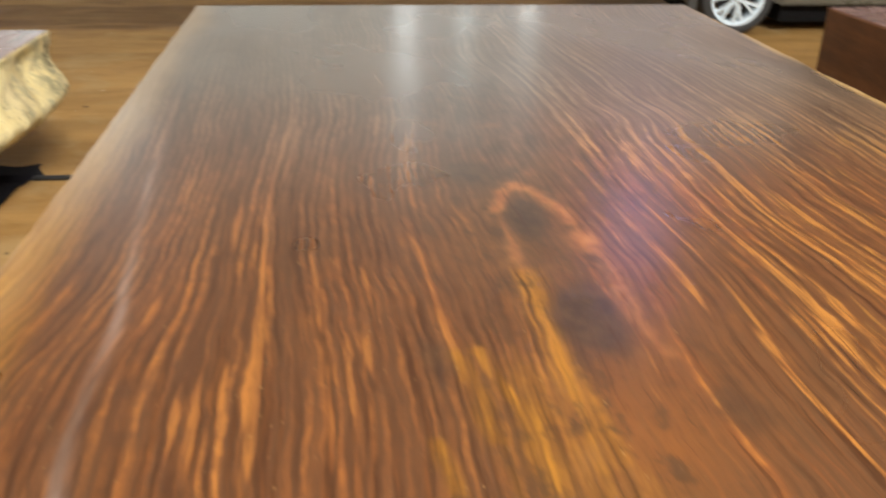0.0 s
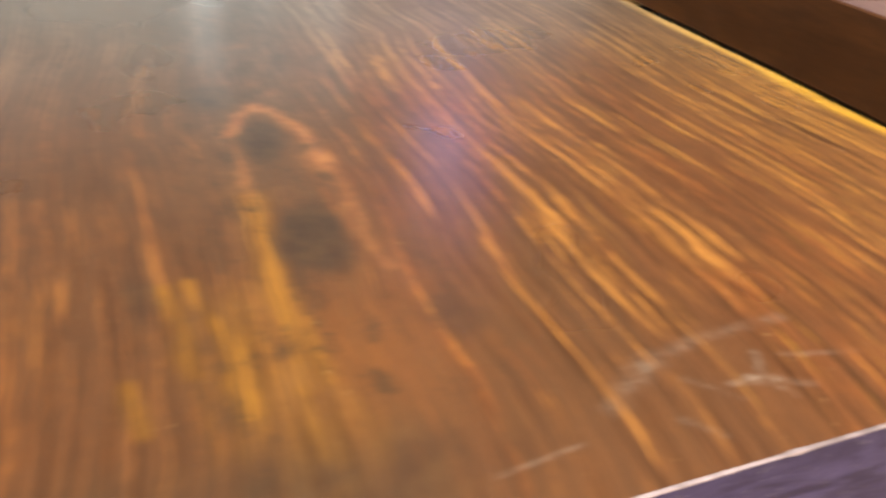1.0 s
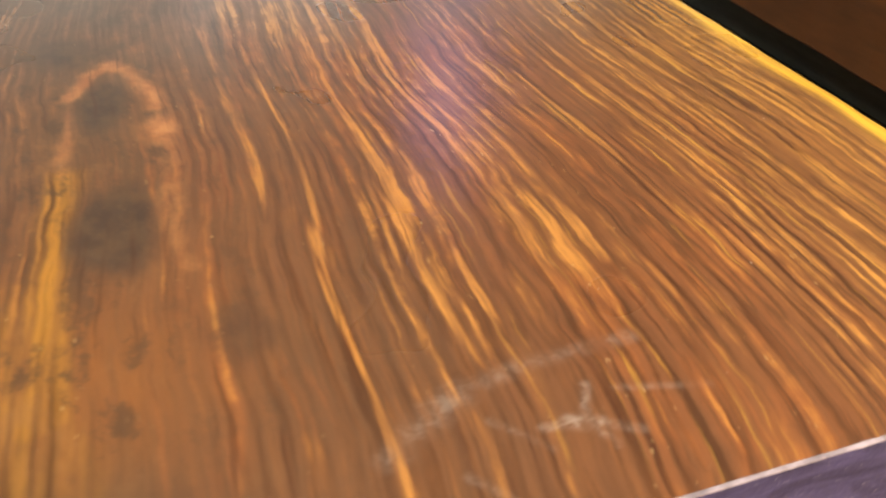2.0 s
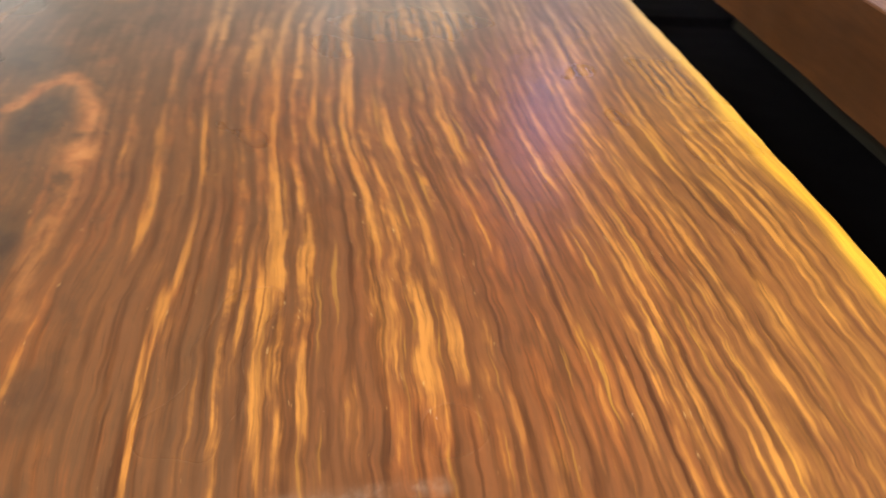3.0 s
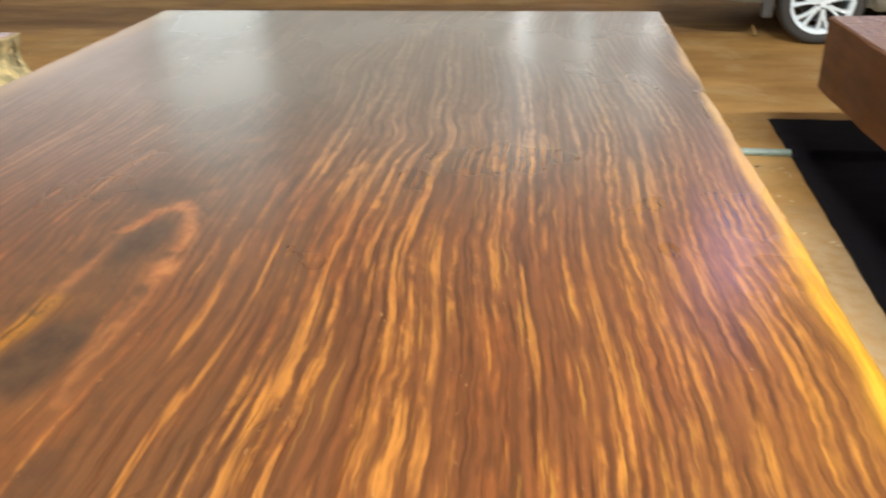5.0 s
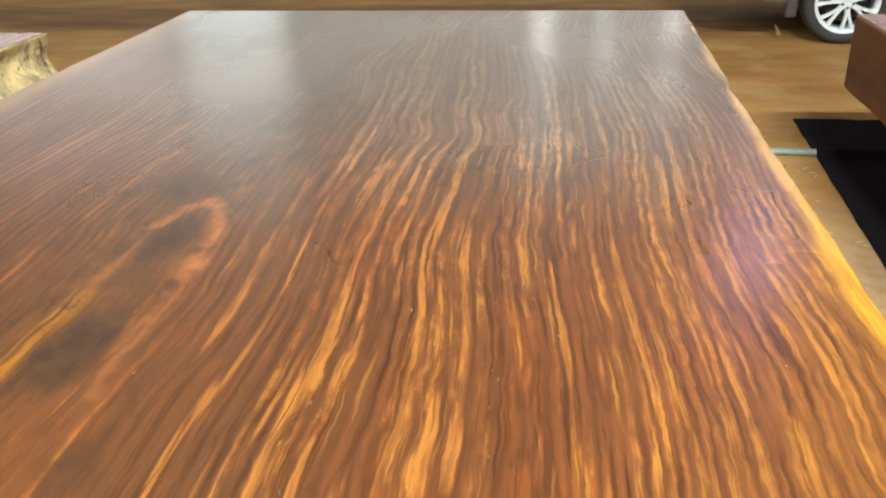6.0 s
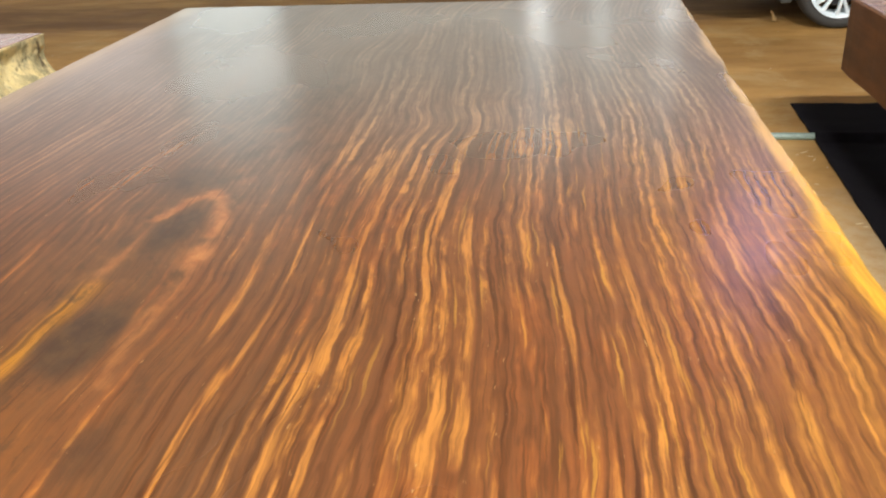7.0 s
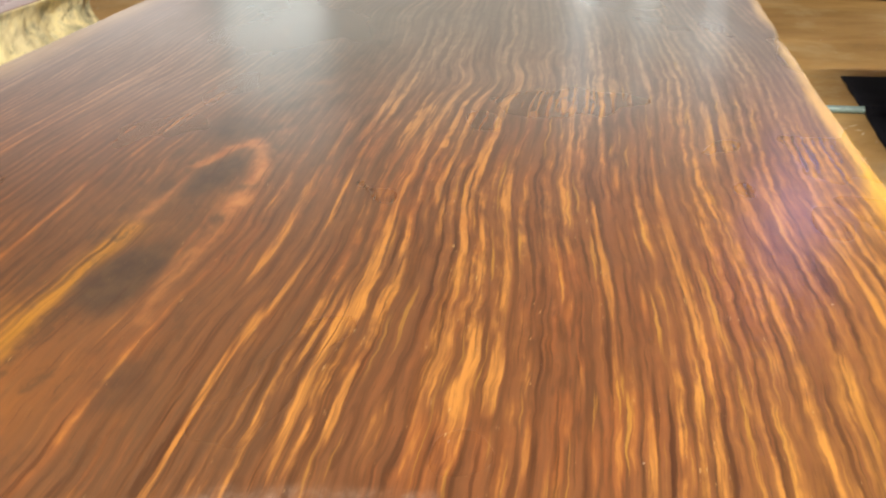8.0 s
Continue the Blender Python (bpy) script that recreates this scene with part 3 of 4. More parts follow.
KINK = (
    (-0.010, 0.014, 0.006, -0.011, 0.018, 0.022),
    (0.015, -0.007, 0.033, 0.000, 0.024, 0.005),
    (-0.005, 0.010, 0.004, 0.022, 0.014, 0.017),
    (0.004, 0.006, 0.004, -0.002, 0.007, 0.002),
)


def grain_flow(x, y):
    """Where a fibre lies across the slab: lines of equal result run along the grain."""
    u = x
    for at_x, at_y, table, wx, wy in ((FLOW_X, FLOW_Y, FLOW, 0.32, 0.45), (KINK_X, KINK_Y, KINK, 0.14, 0.17)):
        for cx, row in zip(at_x, table):
            for cy, c in zip(at_y, row):
                u = u + c * bell(x, cx, wx) * bell(y, cy, wy)
    return u


# bright streaks: fibre, far end, near end, half width in millimetres
STREAKS_EDGE = (
    (-1.138, -3.17, -3.50, 5.0), (-1.118, -1.47, -2.50, 9.2), (-0.998, -3.77, -3.85, 4.3), (-0.974, -2.57, -2.80, 10.3), (-0.965, -3.38, -3.62, 5.0),
    (-0.928, -3.28, -3.44, 7.2), (-0.926, -3.56, -3.67, 8.5), (-0.907, -3.52, -3.58, 6.5), (-0.828, -3.63, -3.78, 7.4), (-0.808, -2.83, -3.08, 11.2),
    (-0.803, -3.58, -3.89, 6.6), (-0.772, -3.55, -3.75, 4.6), (-0.726, -1.39, -3.90, 8.4), (-0.697, -2.15, -2.69, 7.6), (-0.623, -1.30, -1.81, 10.2),
    (-0.620, -3.08, -3.46, 5.5),
)
STREAKS_LEFT = (
    (-0.616, -3.58, -3.89, 6.2), (-0.582, -3.48, -3.76, 4.5), (-0.581, -3.84, -3.90, 6.1), (-0.546, -3.46, -3.62, 6.3), (-0.519, -3.18, -3.42, 6.0),
    (-0.464, -2.03, -2.30, 8.5), (-0.394, -3.00, -3.54, 7.2), (-0.364, -2.27, -2.89, 11.6), (0.115, -2.49, -3.44, 10.0), (0.171, -1.13, -2.71, 10.9),
    (0.186, -3.49, -4.16, 8.7), (0.199, -2.80, -3.51, 5.5), (0.292, -2.33, -3.03, 8.7), (0.307, -3.35, -3.64, 6.0), (0.309, -3.94, -4.18, 7.8),
    (0.324, -3.71, -3.82, 6.2),
)
STREAKS_HEART = (
    (0.341, -0.11, -3.90, 13.0), (0.366, -3.73, -3.86, 4.4), (0.395, -3.61, -3.83, 6.3), (0.421, -3.76, -3.83, 5.2), (0.432, -0.91, -3.05, 9.3),
    (0.448, -2.97, -3.23, 6.9), (0.455, -3.68, -3.88, 7.5), (0.486, -3.44, -3.62, 5.5), (0.503, -0.91, -3.88, 13.0), (0.530, -3.59, -3.80, 7.0),
    (0.534, -3.07, -3.42, 7.0), (0.550, -3.44, -3.88, 7.6), (0.583, -2.80, -3.72, 8.7), (0.589, -3.99, -4.10, 6.4), (0.601, -1.85, -2.36, 7.0),
    (0.627, -3.55, -3.66, 5.9),
)
STREAKS_MIDDLE = (
    (0.637, -3.71, -3.87, 5.9), (0.668, -3.67, -3.72, 5.0), (0.678, -3.17, -3.48, 8.3), (0.680, -3.64, -3.90, 7.5), (0.704, -3.55, -3.71, 5.3),
    (0.704, -2.30, -3.15, 9.8), (0.723, -3.68, -3.86, 5.4), (0.740, -1.97, -2.81, 6.5), (0.756, -2.96, -3.88, 6.3), (0.801, -3.06, -3.19, 5.8),
    (0.805, -3.67, -3.89, 5.5), (0.812, -2.03, -2.48, 7.5), (0.816, -2.71, -2.93, 6.5), (0.817, -3.30, -3.46, 5.0), (0.832, -3.08, -3.26, 5.6),
    (0.845, -3.68, -3.77, 4.9),
)
STREAKS_RIGHT = (
    (0.896, -1.47, -2.19, 7.8), (0.901, -3.66, -3.88, 6.5), (0.901, -2.59, -3.51, 7.3), (0.954, -3.50, -3.69, 5.4), (0.973, -3.02, -3.20, 5.7),
    (1.007, -3.14, -3.42, 4.1), (1.032, -3.77, -3.81, 8.3), (1.040, -2.23, -2.75, 7.6), (1.041, -3.24, -3.46, 5.5), (1.071, -3.19, -3.41, 4.7),
    (1.078, -1.21, -3.13, 9.6), (1.113, -3.44, -3.76, 6.4), (1.133, -2.89, -3.26, 5.3), (1.159, -3.14, -3.35, 7.0), (1.196, -2.92, -3.40, 5.2),
    (1.252, -3.04, -3.29, 5.3),
)


def line_mark(x, y, pts, wide, soft=1.0):
    """How near a place lies to a bent line, 1 on it and 0 past its width."""
    best = np.full(np.shape(x), 9.0)
    for (ax, ay), (bx, by) in zip(pts, pts[1:]):
        dx, dy = bx - ax, by - ay
        t = np.clip(((x - ax) * dx + (y - ay) * dy) / (dx * dx + dy * dy), 0, 1)
        best = np.minimum(best, np.hypot(x - ax - t * dx, y - ay - t * dy))
    return np.exp(-((best / wide) ** 2) * soft)


def table_marks(x, y):
    wob = x + 0.009 * wave_noise(x * 14, y * 14, 3) + 0.004 * wave_noise(x * 60, y * 25, 13)
    hgt = y + 0.02 * wave_noise(x * 11, y * 9, 4)
    u = grain_flow(x, y)
    streak = np.zeros_like(x)
    for s, far, near, w in STREAKS_EDGE + STREAKS_LEFT + STREAKS_HEART + STREAKS_MIDDLE + STREAKS_RIGHT:
        taper = smooth_step(far + 0.06, far - 0.10, y) * smooth_step(near - 0.06, near + 0.10, y)
        ww = 0.00125 * w * (0.9 + 0.25 * np.sin(9 * y + 40 * s) + 0.12 * np.sin(23 * y + 70 * s))
        # streaks weakened at the far end to suit the painted haze
        power = 1.0 - 0.35 * smooth_step(-2.3, -1.2, y)
        streak = np.maximum(streak, taper * power * np.exp(-((u - s) / ww) ** 2))
    # the knot: a pale arch over two dark eyes, with a rosy flank and gold below
    arch = line_mark(wob, hgt, [(-0.10, -2.91), (-0.062, -2.78), (-0.012, -2.71)], 0.022)
    arch = np.maximum(arch, line_mark(wob, hgt, [(-0.012, -2.71), (0.035, -2.77), (0.066, -2.87), (0.082, -2.97)], 0.034))
    arch = np.maximum(arch, 1.0 * bell(wob, 0.100, 0.036) * bell(hgt, -3.09, 0.085))
    arch = np.maximum(arch, 0.62 * line_mark(wob, hgt, [(0.100, -3.08), (0.112, -3.23), (0.120, -3.36), (0.126, -3.54)], 0.028))
    arch = np.maximum(arch, 0.55 * line_mark(wob, hgt, [(-0.095, -2.92), (-0.083, -3.08), (-0.068, -3.22)], 0.020))
    arch = np.maximum(arch, 0.45 * bell(wob, 0.03, 0.05) * bell(hgt, -2.60, 0.05))
    red = np.clip(1.3 * bell(wob, 0.02, 0.13) * bell(hgt, -3.80, 0.17), 0, 1)
    dark = np.maximum(bell(wob, -0.025, 0.050) * bell(hgt, -2.96, 0.12), 1.1 * bell(wob, 0.022, 0.075) * bell(hgt, -3.43, 0.14))
    dark = np.maximum(dark, 0.65 * bell(wob, -0.14, 0.10) * bell(hgt, -2.62, 0.13))
    dark = np.maximum(dark, 0.42 * bell(wob, 0.21, 0.075) * bell(hgt, -3.74, 0.12))
    dark = np.maximum(dark, 0.40 * bell(wob, -0.30, 0.05) * bell(hgt, -3.56, 0.16))
    dark = np.maximum(dark, 0.42 * bell(wob, -0.15, 0.55) * smooth_step(-3.80, -4.08, hgt))
    dark = np.clip(1.35 * dark, 0, 1) * (1 - arch)
    rim = right_edge(y) - x
    dark = np.maximum(dark, 0.9 * bell(rim, 0.020, 0.030) * bell(y + 0.6 * rim, -1.46, 0.07))
    gold = line_mark(wob, hgt, [(-0.068, -3.22), (-0.080, -3.42), (-0.066, -3.58), (-0.050, -3.74), (-0.045, -3.86)], 0.034)
    gold = np.maximum(gold, 0.9 * line_mark(wob, hgt, [(-0.210, -3.54), (-0.188, -3.65), (-0.166, -3.73), (-0.137, -3.90)], 0.020))
    gold = np.maximum(gold, 0.8 * line_mark(wob, hgt, [(-0.255, -3.55), (-0.227, -3.68), (-0.216, -3.80)], 0.022))
    gold = np.maximum(gold, 0.8 * line_mark(wob, hgt, [(-0.31, -3.79), (-0.288, -3.92)], 0.016))
    gold = np.maximum(gold, 0.55 * bell(wob, -0.15, 0.10) * bell(hgt, -3.80, 0.26))
    gold = np.maximum(gold, 0.5 * bell(wob, -0.05, 0.10) * bell(hgt, -3.98, 0.14))
    calm = bell(x, -0.06, 0.22) * smooth_step(-3.9, -3.0, y) * smooth_step(-0.9, -1.9, y)
    calm = np.maximum(calm, bell(x, 0.02, 0.13) * bell(y, -3.2, 0.6))
    calm = np.maximum(calm, 0.40 * bell(x, 0.20, 0.13) * smooth_step(-1.8, -2.4, y))
    calm = np.maximum(calm, 0.9 * bell(x, -0.03, 0.20) * smooth_step(-3.4, -3.8, y))
    off = rim + 0.008 * wave_noise(x * 5, y * 9, 6)
    sap_sheen = smooth_step(0.065, -0.005, off) * smooth_step(-1.8, -3.6, y) + 0.95 * smooth_step(0.044, 0.004, off) * smooth_step(-1.50, -1.75, y) + 0.6 * smooth_step(0.016, 0.0, off) + 1.0 * smooth_step(0.042, 0.012, off) * bell(y, -1.08, 0.24)
    # left rim paled: the sheen of its rounded edge painted into both masks
    lside = x - left_edge(y)
    sap_sheen = np.maximum(sap_sheen, 0.40 * smooth_step(0.17, 0.0, lside + 0.02 * wave_noise(x * 9, y * 6, 16)))
    scratch_sheen = 0.10 * smooth_step(0.13, 0.02, lside)
    line = [(-1.056, -2.30), (-1.013, -2.68), (-0.981, -2.94), (-0.948, -3.15), (-0.915, -3.37), (-0.903, -3.50), (-0.903, -3.64), (-0.893, -3.75), (-0.873, -3.87), (-0.85, -4.1)]
    scratch_sheen = np.maximum(scratch_sheen, 0.34 * line_mark(x + 0.004 * wave_noise(x * 20, y * 30, 9), y, line, 0.014) * (0.7 + 0.3 * np.sin(9 * y)))
    return np.stack([dark, gold, streak, red], -1), np.stack([np.clip(sap_sheen, 0, 1), np.clip(calm, 0, 1), np.clip(scratch_sheen, 0, 1), np.clip(0.9 * arch, 0, 1)], -1), u, y


def polished_table():
    root = empty("slab_table")
    tagged(root, "wide polished slab table of striped red-brown rosewood, golden live edge", "table")
    cols, rows, thick = 760, 340, 0.34
    side = [(0.004, -0.004), (0.010, -0.012), (0.016, -0.030), (0.020, -0.08), (0.012, -0.16), (-0.02, -0.26), (-0.06, -thick)]
    ring_len = cols + 1 + 2 * len(side)
    v = np.linspace(0, 1, rows + 1) ** 0.8
    verts = []
    for t in v:
        yc = -4.2 * t
        xl, xr = float(left_edge(yc)), float(right_edge(yc))
        xl += 0.0015 * math.sin(yc * 17) + 0.001 * math.sin(yc * 41)
        xr += 0.0015 * math.sin(yc * 13 + 1) + 0.001 * math.sin(yc * 37)
        xs = np.linspace(xl, xr, cols + 1)
        ring = [(x, TOP) for x in xs]
        for n, (dx, dz) in enumerate(side):
            bulge = 0.01 * math.sin(5 * yc + n) if n > 2 else 0
            ring.append((xr + dx + bulge, TOP + dz))
        for n, (dx, dz) in reversed(list(enumerate(side))):
            bulge = 0.01 * math.sin(4 * yc + 2 + n) if n > 2 else 0
            ring.append((xl - dx - bulge, TOP + dz))
        for x, z in ring:
            verts.append((x, t * (-4.22 + 0.075 * x), z))
    faces, mats = [], []
    for j in range(rows):
        a, b = j * ring_len, (j + 1) * ring_len
        for i in range(ring_len):
            k = (i + 1) % ring_len
            faces.append((a + i, b + i, b + k, a + k))
            mats.append(1 if cols + len(side) <= i < cols + len(side) + 1 else 0)
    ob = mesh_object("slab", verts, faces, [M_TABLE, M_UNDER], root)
    me = ob.data
    me.polygons.foreach_set("material_index", mats)
    me.polygons.foreach_set("use_smooth", [True] * len(faces))
    co = np.array(verts)
    x, y = co[:, 0], co[:, 1]
    marks, edges, u, along = table_marks(x, y)
    for name, data in (("marks", marks), ("edges", edges)):
        at = me.attributes.new(name, "FLOAT_COLOR", "POINT")
        at.data.foreach_set("color", data.astype(np.float32).ravel())
    at = me.attributes.new("flow", "FLOAT_VECTOR", "POINT")
    at.data.foreach_set("vector", np.stack([u, along, co[:, 2]], -1).astype(np.float32).ravel())
    me.update()
    # sealed end faces, a little proud of the slab's cut ends
    for at_end, out in ((0, 0.003), (rows, -0.003)):
        ring = co[at_end * ring_len:(at_end + 1) * ring_len]
        n = len(ring)
        pts = [(p[0], p[1], p[2] - (0.003 if p[2] > TOP - 0.001 else 0)) for p in ring] + [(p[0], p[1] + out, p[2] - (0.003 if p[2] > TOP - 0.001 else 0)) for p in ring]
        fs = [tuple(range(n)), tuple(range(2 * n - 1, n - 1, -1))] + [(i, n + i, n + (i + 1) % n, (i + 1) % n) for i in range(n)]
        mesh_object("end_face", pts, fs, M_END, root, label="dark purple waxed end grain")
    # bare worn arris along the near cut end
    near = co[rows * ring_len:rows * ring_len + cols + 1:6]
    pts, fs = [], []
    for i, p in enumerate(near):
        w = 0.0014 + 0.0010 * noise.noise((p[0] * 9, 0, 0)) + 0.0009 * noise.noise((p[0] * 40, 3, 0)) + 0.003 * math.exp(-((p[0] - 0.573) / 0.007) ** 2)
        pts += [(p[0], p[1] + w, TOP + 0.0008), (p[0], p[1] - 0.0042, TOP + 0.0004), (p[0], p[1] - 0.0042, TOP - 1.6 * w)]
    for i in range(len(near) - 1):
        a = 3 * i
        fs += [(a, a + 1, a + 4, a + 3), (a + 1, a + 2, a + 5, a + 4), (a + 2, a, a + 3, a + 5)]
    mesh_object("worn_edge", pts, fs, M_PALE, root, label="pale worn edge")
    for x0, x1 in ((-0.85, -0.65), (0.65, 0.85)):
        for y0 in (-3.6, -1.0):
            part("support_block", box_bm(x0, x1, y0 - 0.1, y0 + 0.1, 0.0, TOP - thick - 0.001, 0.008), M_UNDER, root, "rough timber block")
    return root


polished_table()


# ---- neighbouring slabs ----
def thick_slab():
    root = empty("wood_slab", pose(2.185, -0.10, 0, 0, 0, 2.6))
    tagged(root, "thick dark brown sawn wood slab with a smooth pinkish top, on blocks", "slab")
    bm = bmesh.new()
    w, l, z0, z1 = 1.9, 4.4, 0.41, TOP
    ny = 40
    ring = []
    for j in range(ny + 1):
        y = -l * j / ny
        o = 0.006 * math.sin(3 * y) + 0.004 * math.sin(11 * y)
        ring.append([bm.verts.new(p) for p in ((o, y, z0 + 0.006), (o + 0.006, y, z0), (w, y, z0), (w + o, y, z1 - 0.008), (w - 0.01 + o, y, z1 - 0.004), (0.006 + o, y, z1 - 0.004), (o, y, z1 - 0.009))])
    k = len(ring[0])
    for a, b in zip(ring, ring[1:]):
        for i in range(k):
            bm.faces.new((a[i], a[(i + 1) % k], b[(i + 1) % k], b[i]))
    bm.faces.new(ring[0])
    bm.faces.new(ring[-1])
    part("slab", bm, M_BLOCK, root)
    part("top_face", box_bm(0.009, w - 0.02, -l + 0.004, -0.006, z1 - 0.006, z1, 0.002, 1), M_BLOCK_TOP, root, "smooth pinkish polished top")
    for x in (0.50, 1.45):
        part("support_beam", box_bm(x, x + 0.14, -4.15, 0.0, 0.014, z0 - 0.001, 0.012), M_BEAM, root, "long dusty grey-green support beam")
    return root


def live_edge_slab():
    root = empty("live_edge_slab", pose(-2.032, -0.39, 0))
    tagged(root, "thick slab with a pale knobbly debarked live edge and a smooth pinkish top", "slab")
    z1, z0, l, w = LEFT_TOP, 0.29, 3.6, 1.5
    rows, prof = 300, 64
    verts, faces = [], []
    for j in range(rows + 1):
        y = -l * (j / rows) ** 1.8
        for i in range(prof + 1):
            f = i / prof
            z = z1 - (z1 - z0) * f
            out = curve([(0, 0.0), (0.12, -0.012), (0.30, -0.004), (0.50, 0.050), (0.64, 0.074), (0.80, 0.010), (0.92, -0.10), (1.0, -0.22)], f)
            lump = 0.040 * noise.noise((y * 3.0, f * 2.0, 1.3)) + 0.014 * noise.noise((y * 8, f * 4, 4.0)) + 0.006 * noise.noise((y * 22, f * 10, 2.0)) - 0.010 * max(0.0, noise.noise((y * 46, f * 20, 5.0)) - 0.15) * (0.3 + f)
            end = 0.10 * (1 - smooth_step(0.0, 0.10, -y)) * f
            verts.append((float(out + lump * smooth_step(0.0, 0.15, f) - 0.3 * end), y + 0.02 * noise.noise((f * 5, 3.1, j * 0.0)) * (j == 0), z))
        verts.append((-w, y, z0))
        verts.append((-w, y, z1))
    n = prof + 3
    for j in range(rows):
        for i in range(n):
            k = (i + 1) % n
            faces.append((j * n + i, (j + 1) * n + i, (j + 1) * n + k, j * n + k))
    faces += [tuple(range(n)), tuple(rows * n + i for i in range(n))]
    mesh_object("slab", verts, faces, M_BARK, root, smooth=True)
    part("top_face", box_bm(-w + 0.02, -0.012, -l + 0.004, -0.004, z1 - 0.006, z1 + 0.004, 0.002, 1), M_BLOCK_TOP, root, "smooth pinkish polished top")
    for x in (-0.5, -1.2):
        for y in (-0.8, -2.8):
            part("support_block", box_bm(x - 0.1, x + 0.1, y - 0.1, y + 0.1, 0.012, z0 - 0.001, 0.008), M_UNDER, root, "rough timber block")
    return root


thick_slab()
live_edge_slab()


# ---- cloths and bars on the floor ----
def floor_cloth(x0, x1, y0, y1, bars, label, ragged=0.003):
    nx, ny = 50, 320
    verts, faces = [], []
    for s in (1, 0):
        for j in range(ny + 1):
            for i in range(nx + 1):
                x = x0 + (x1 - x0) * i / nx
                y = y0 + (y1 - y0) * j / ny
                if i in (0, nx):
                    x += ragged * noise.noise((y * 6, x0, 0)) * 2
                if j in (0, ny):
                    y += ragged * noise.noise((x * 6, y0, 0)) * 2
                z = 0.008 + 0.004 * noise.noise((x * 7, y * 7, 0))
                for by, r in bars:
                    z = max(z, (2 * r + 0.006) * math.exp(-((y - by) / (2.4 * r)) ** 2))
                verts.append((x, y, z if s else max(0.0, z - 0.004)))
    n, half = nx + 1, (nx + 1) * (ny + 1)
    for j in range(ny):
        for i in range(nx):
            a = j * n + i
            faces.append((a, a + 1, a + n + 1, a + n))
            faces.append((half + a, half + a + n, half + a + n + 1, half + a + 1))
    for i in range(nx):
        faces.append((i, half + i, half + i + 1, i + 1))
        a = ny * n + i
        faces.append((a, a + 1, half + a + 1, half + a))
    for j in range(ny):
        a = j * n
        faces.append((a, a + n, half + a + n, half + a))
        a = j * n + nx
        faces.append((a, half + a, half + a + n, a + n))
    return tagged(mesh_object("floor_cloth", verts, faces, M_CLOTH, None, smooth=True), label, "cloth")


def bar(name, x0, x1, y, r, mat, label):
    bm = bmesh.new()
    bmesh.ops.create_cone(bm, cap_ends=True, segments=20, radius1=r, radius2=r, depth=x1 - x0)
    bmesh.ops.rotate(bm, cent=(0, 0, 0), matrix=Matrix.Rotation(math.pi / 2, 3, "Y"), verts=bm.verts)
    bmesh.ops.translate(bm, vec=((x0 + x1) / 2, y, r), verts=bm.verts)
    return tagged(part(name, bm, mat, None, smooth=False), label, "metal bar")


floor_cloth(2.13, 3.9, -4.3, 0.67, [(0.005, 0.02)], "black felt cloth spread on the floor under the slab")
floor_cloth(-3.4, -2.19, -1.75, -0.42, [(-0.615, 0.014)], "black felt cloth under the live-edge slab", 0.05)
bar("metal_bar", 0.95, 2.17, 0.005, 0.02, M_PIPE, "grey green painted metal bar lying on the floor")
bar("metal_bar", -3.2, -0.9, -0.615, 0.014, M_DARK_PIPE, "thin dark metal bar lying on the floor")


# ---- the parked car ----
WHEEL_R = 0.335


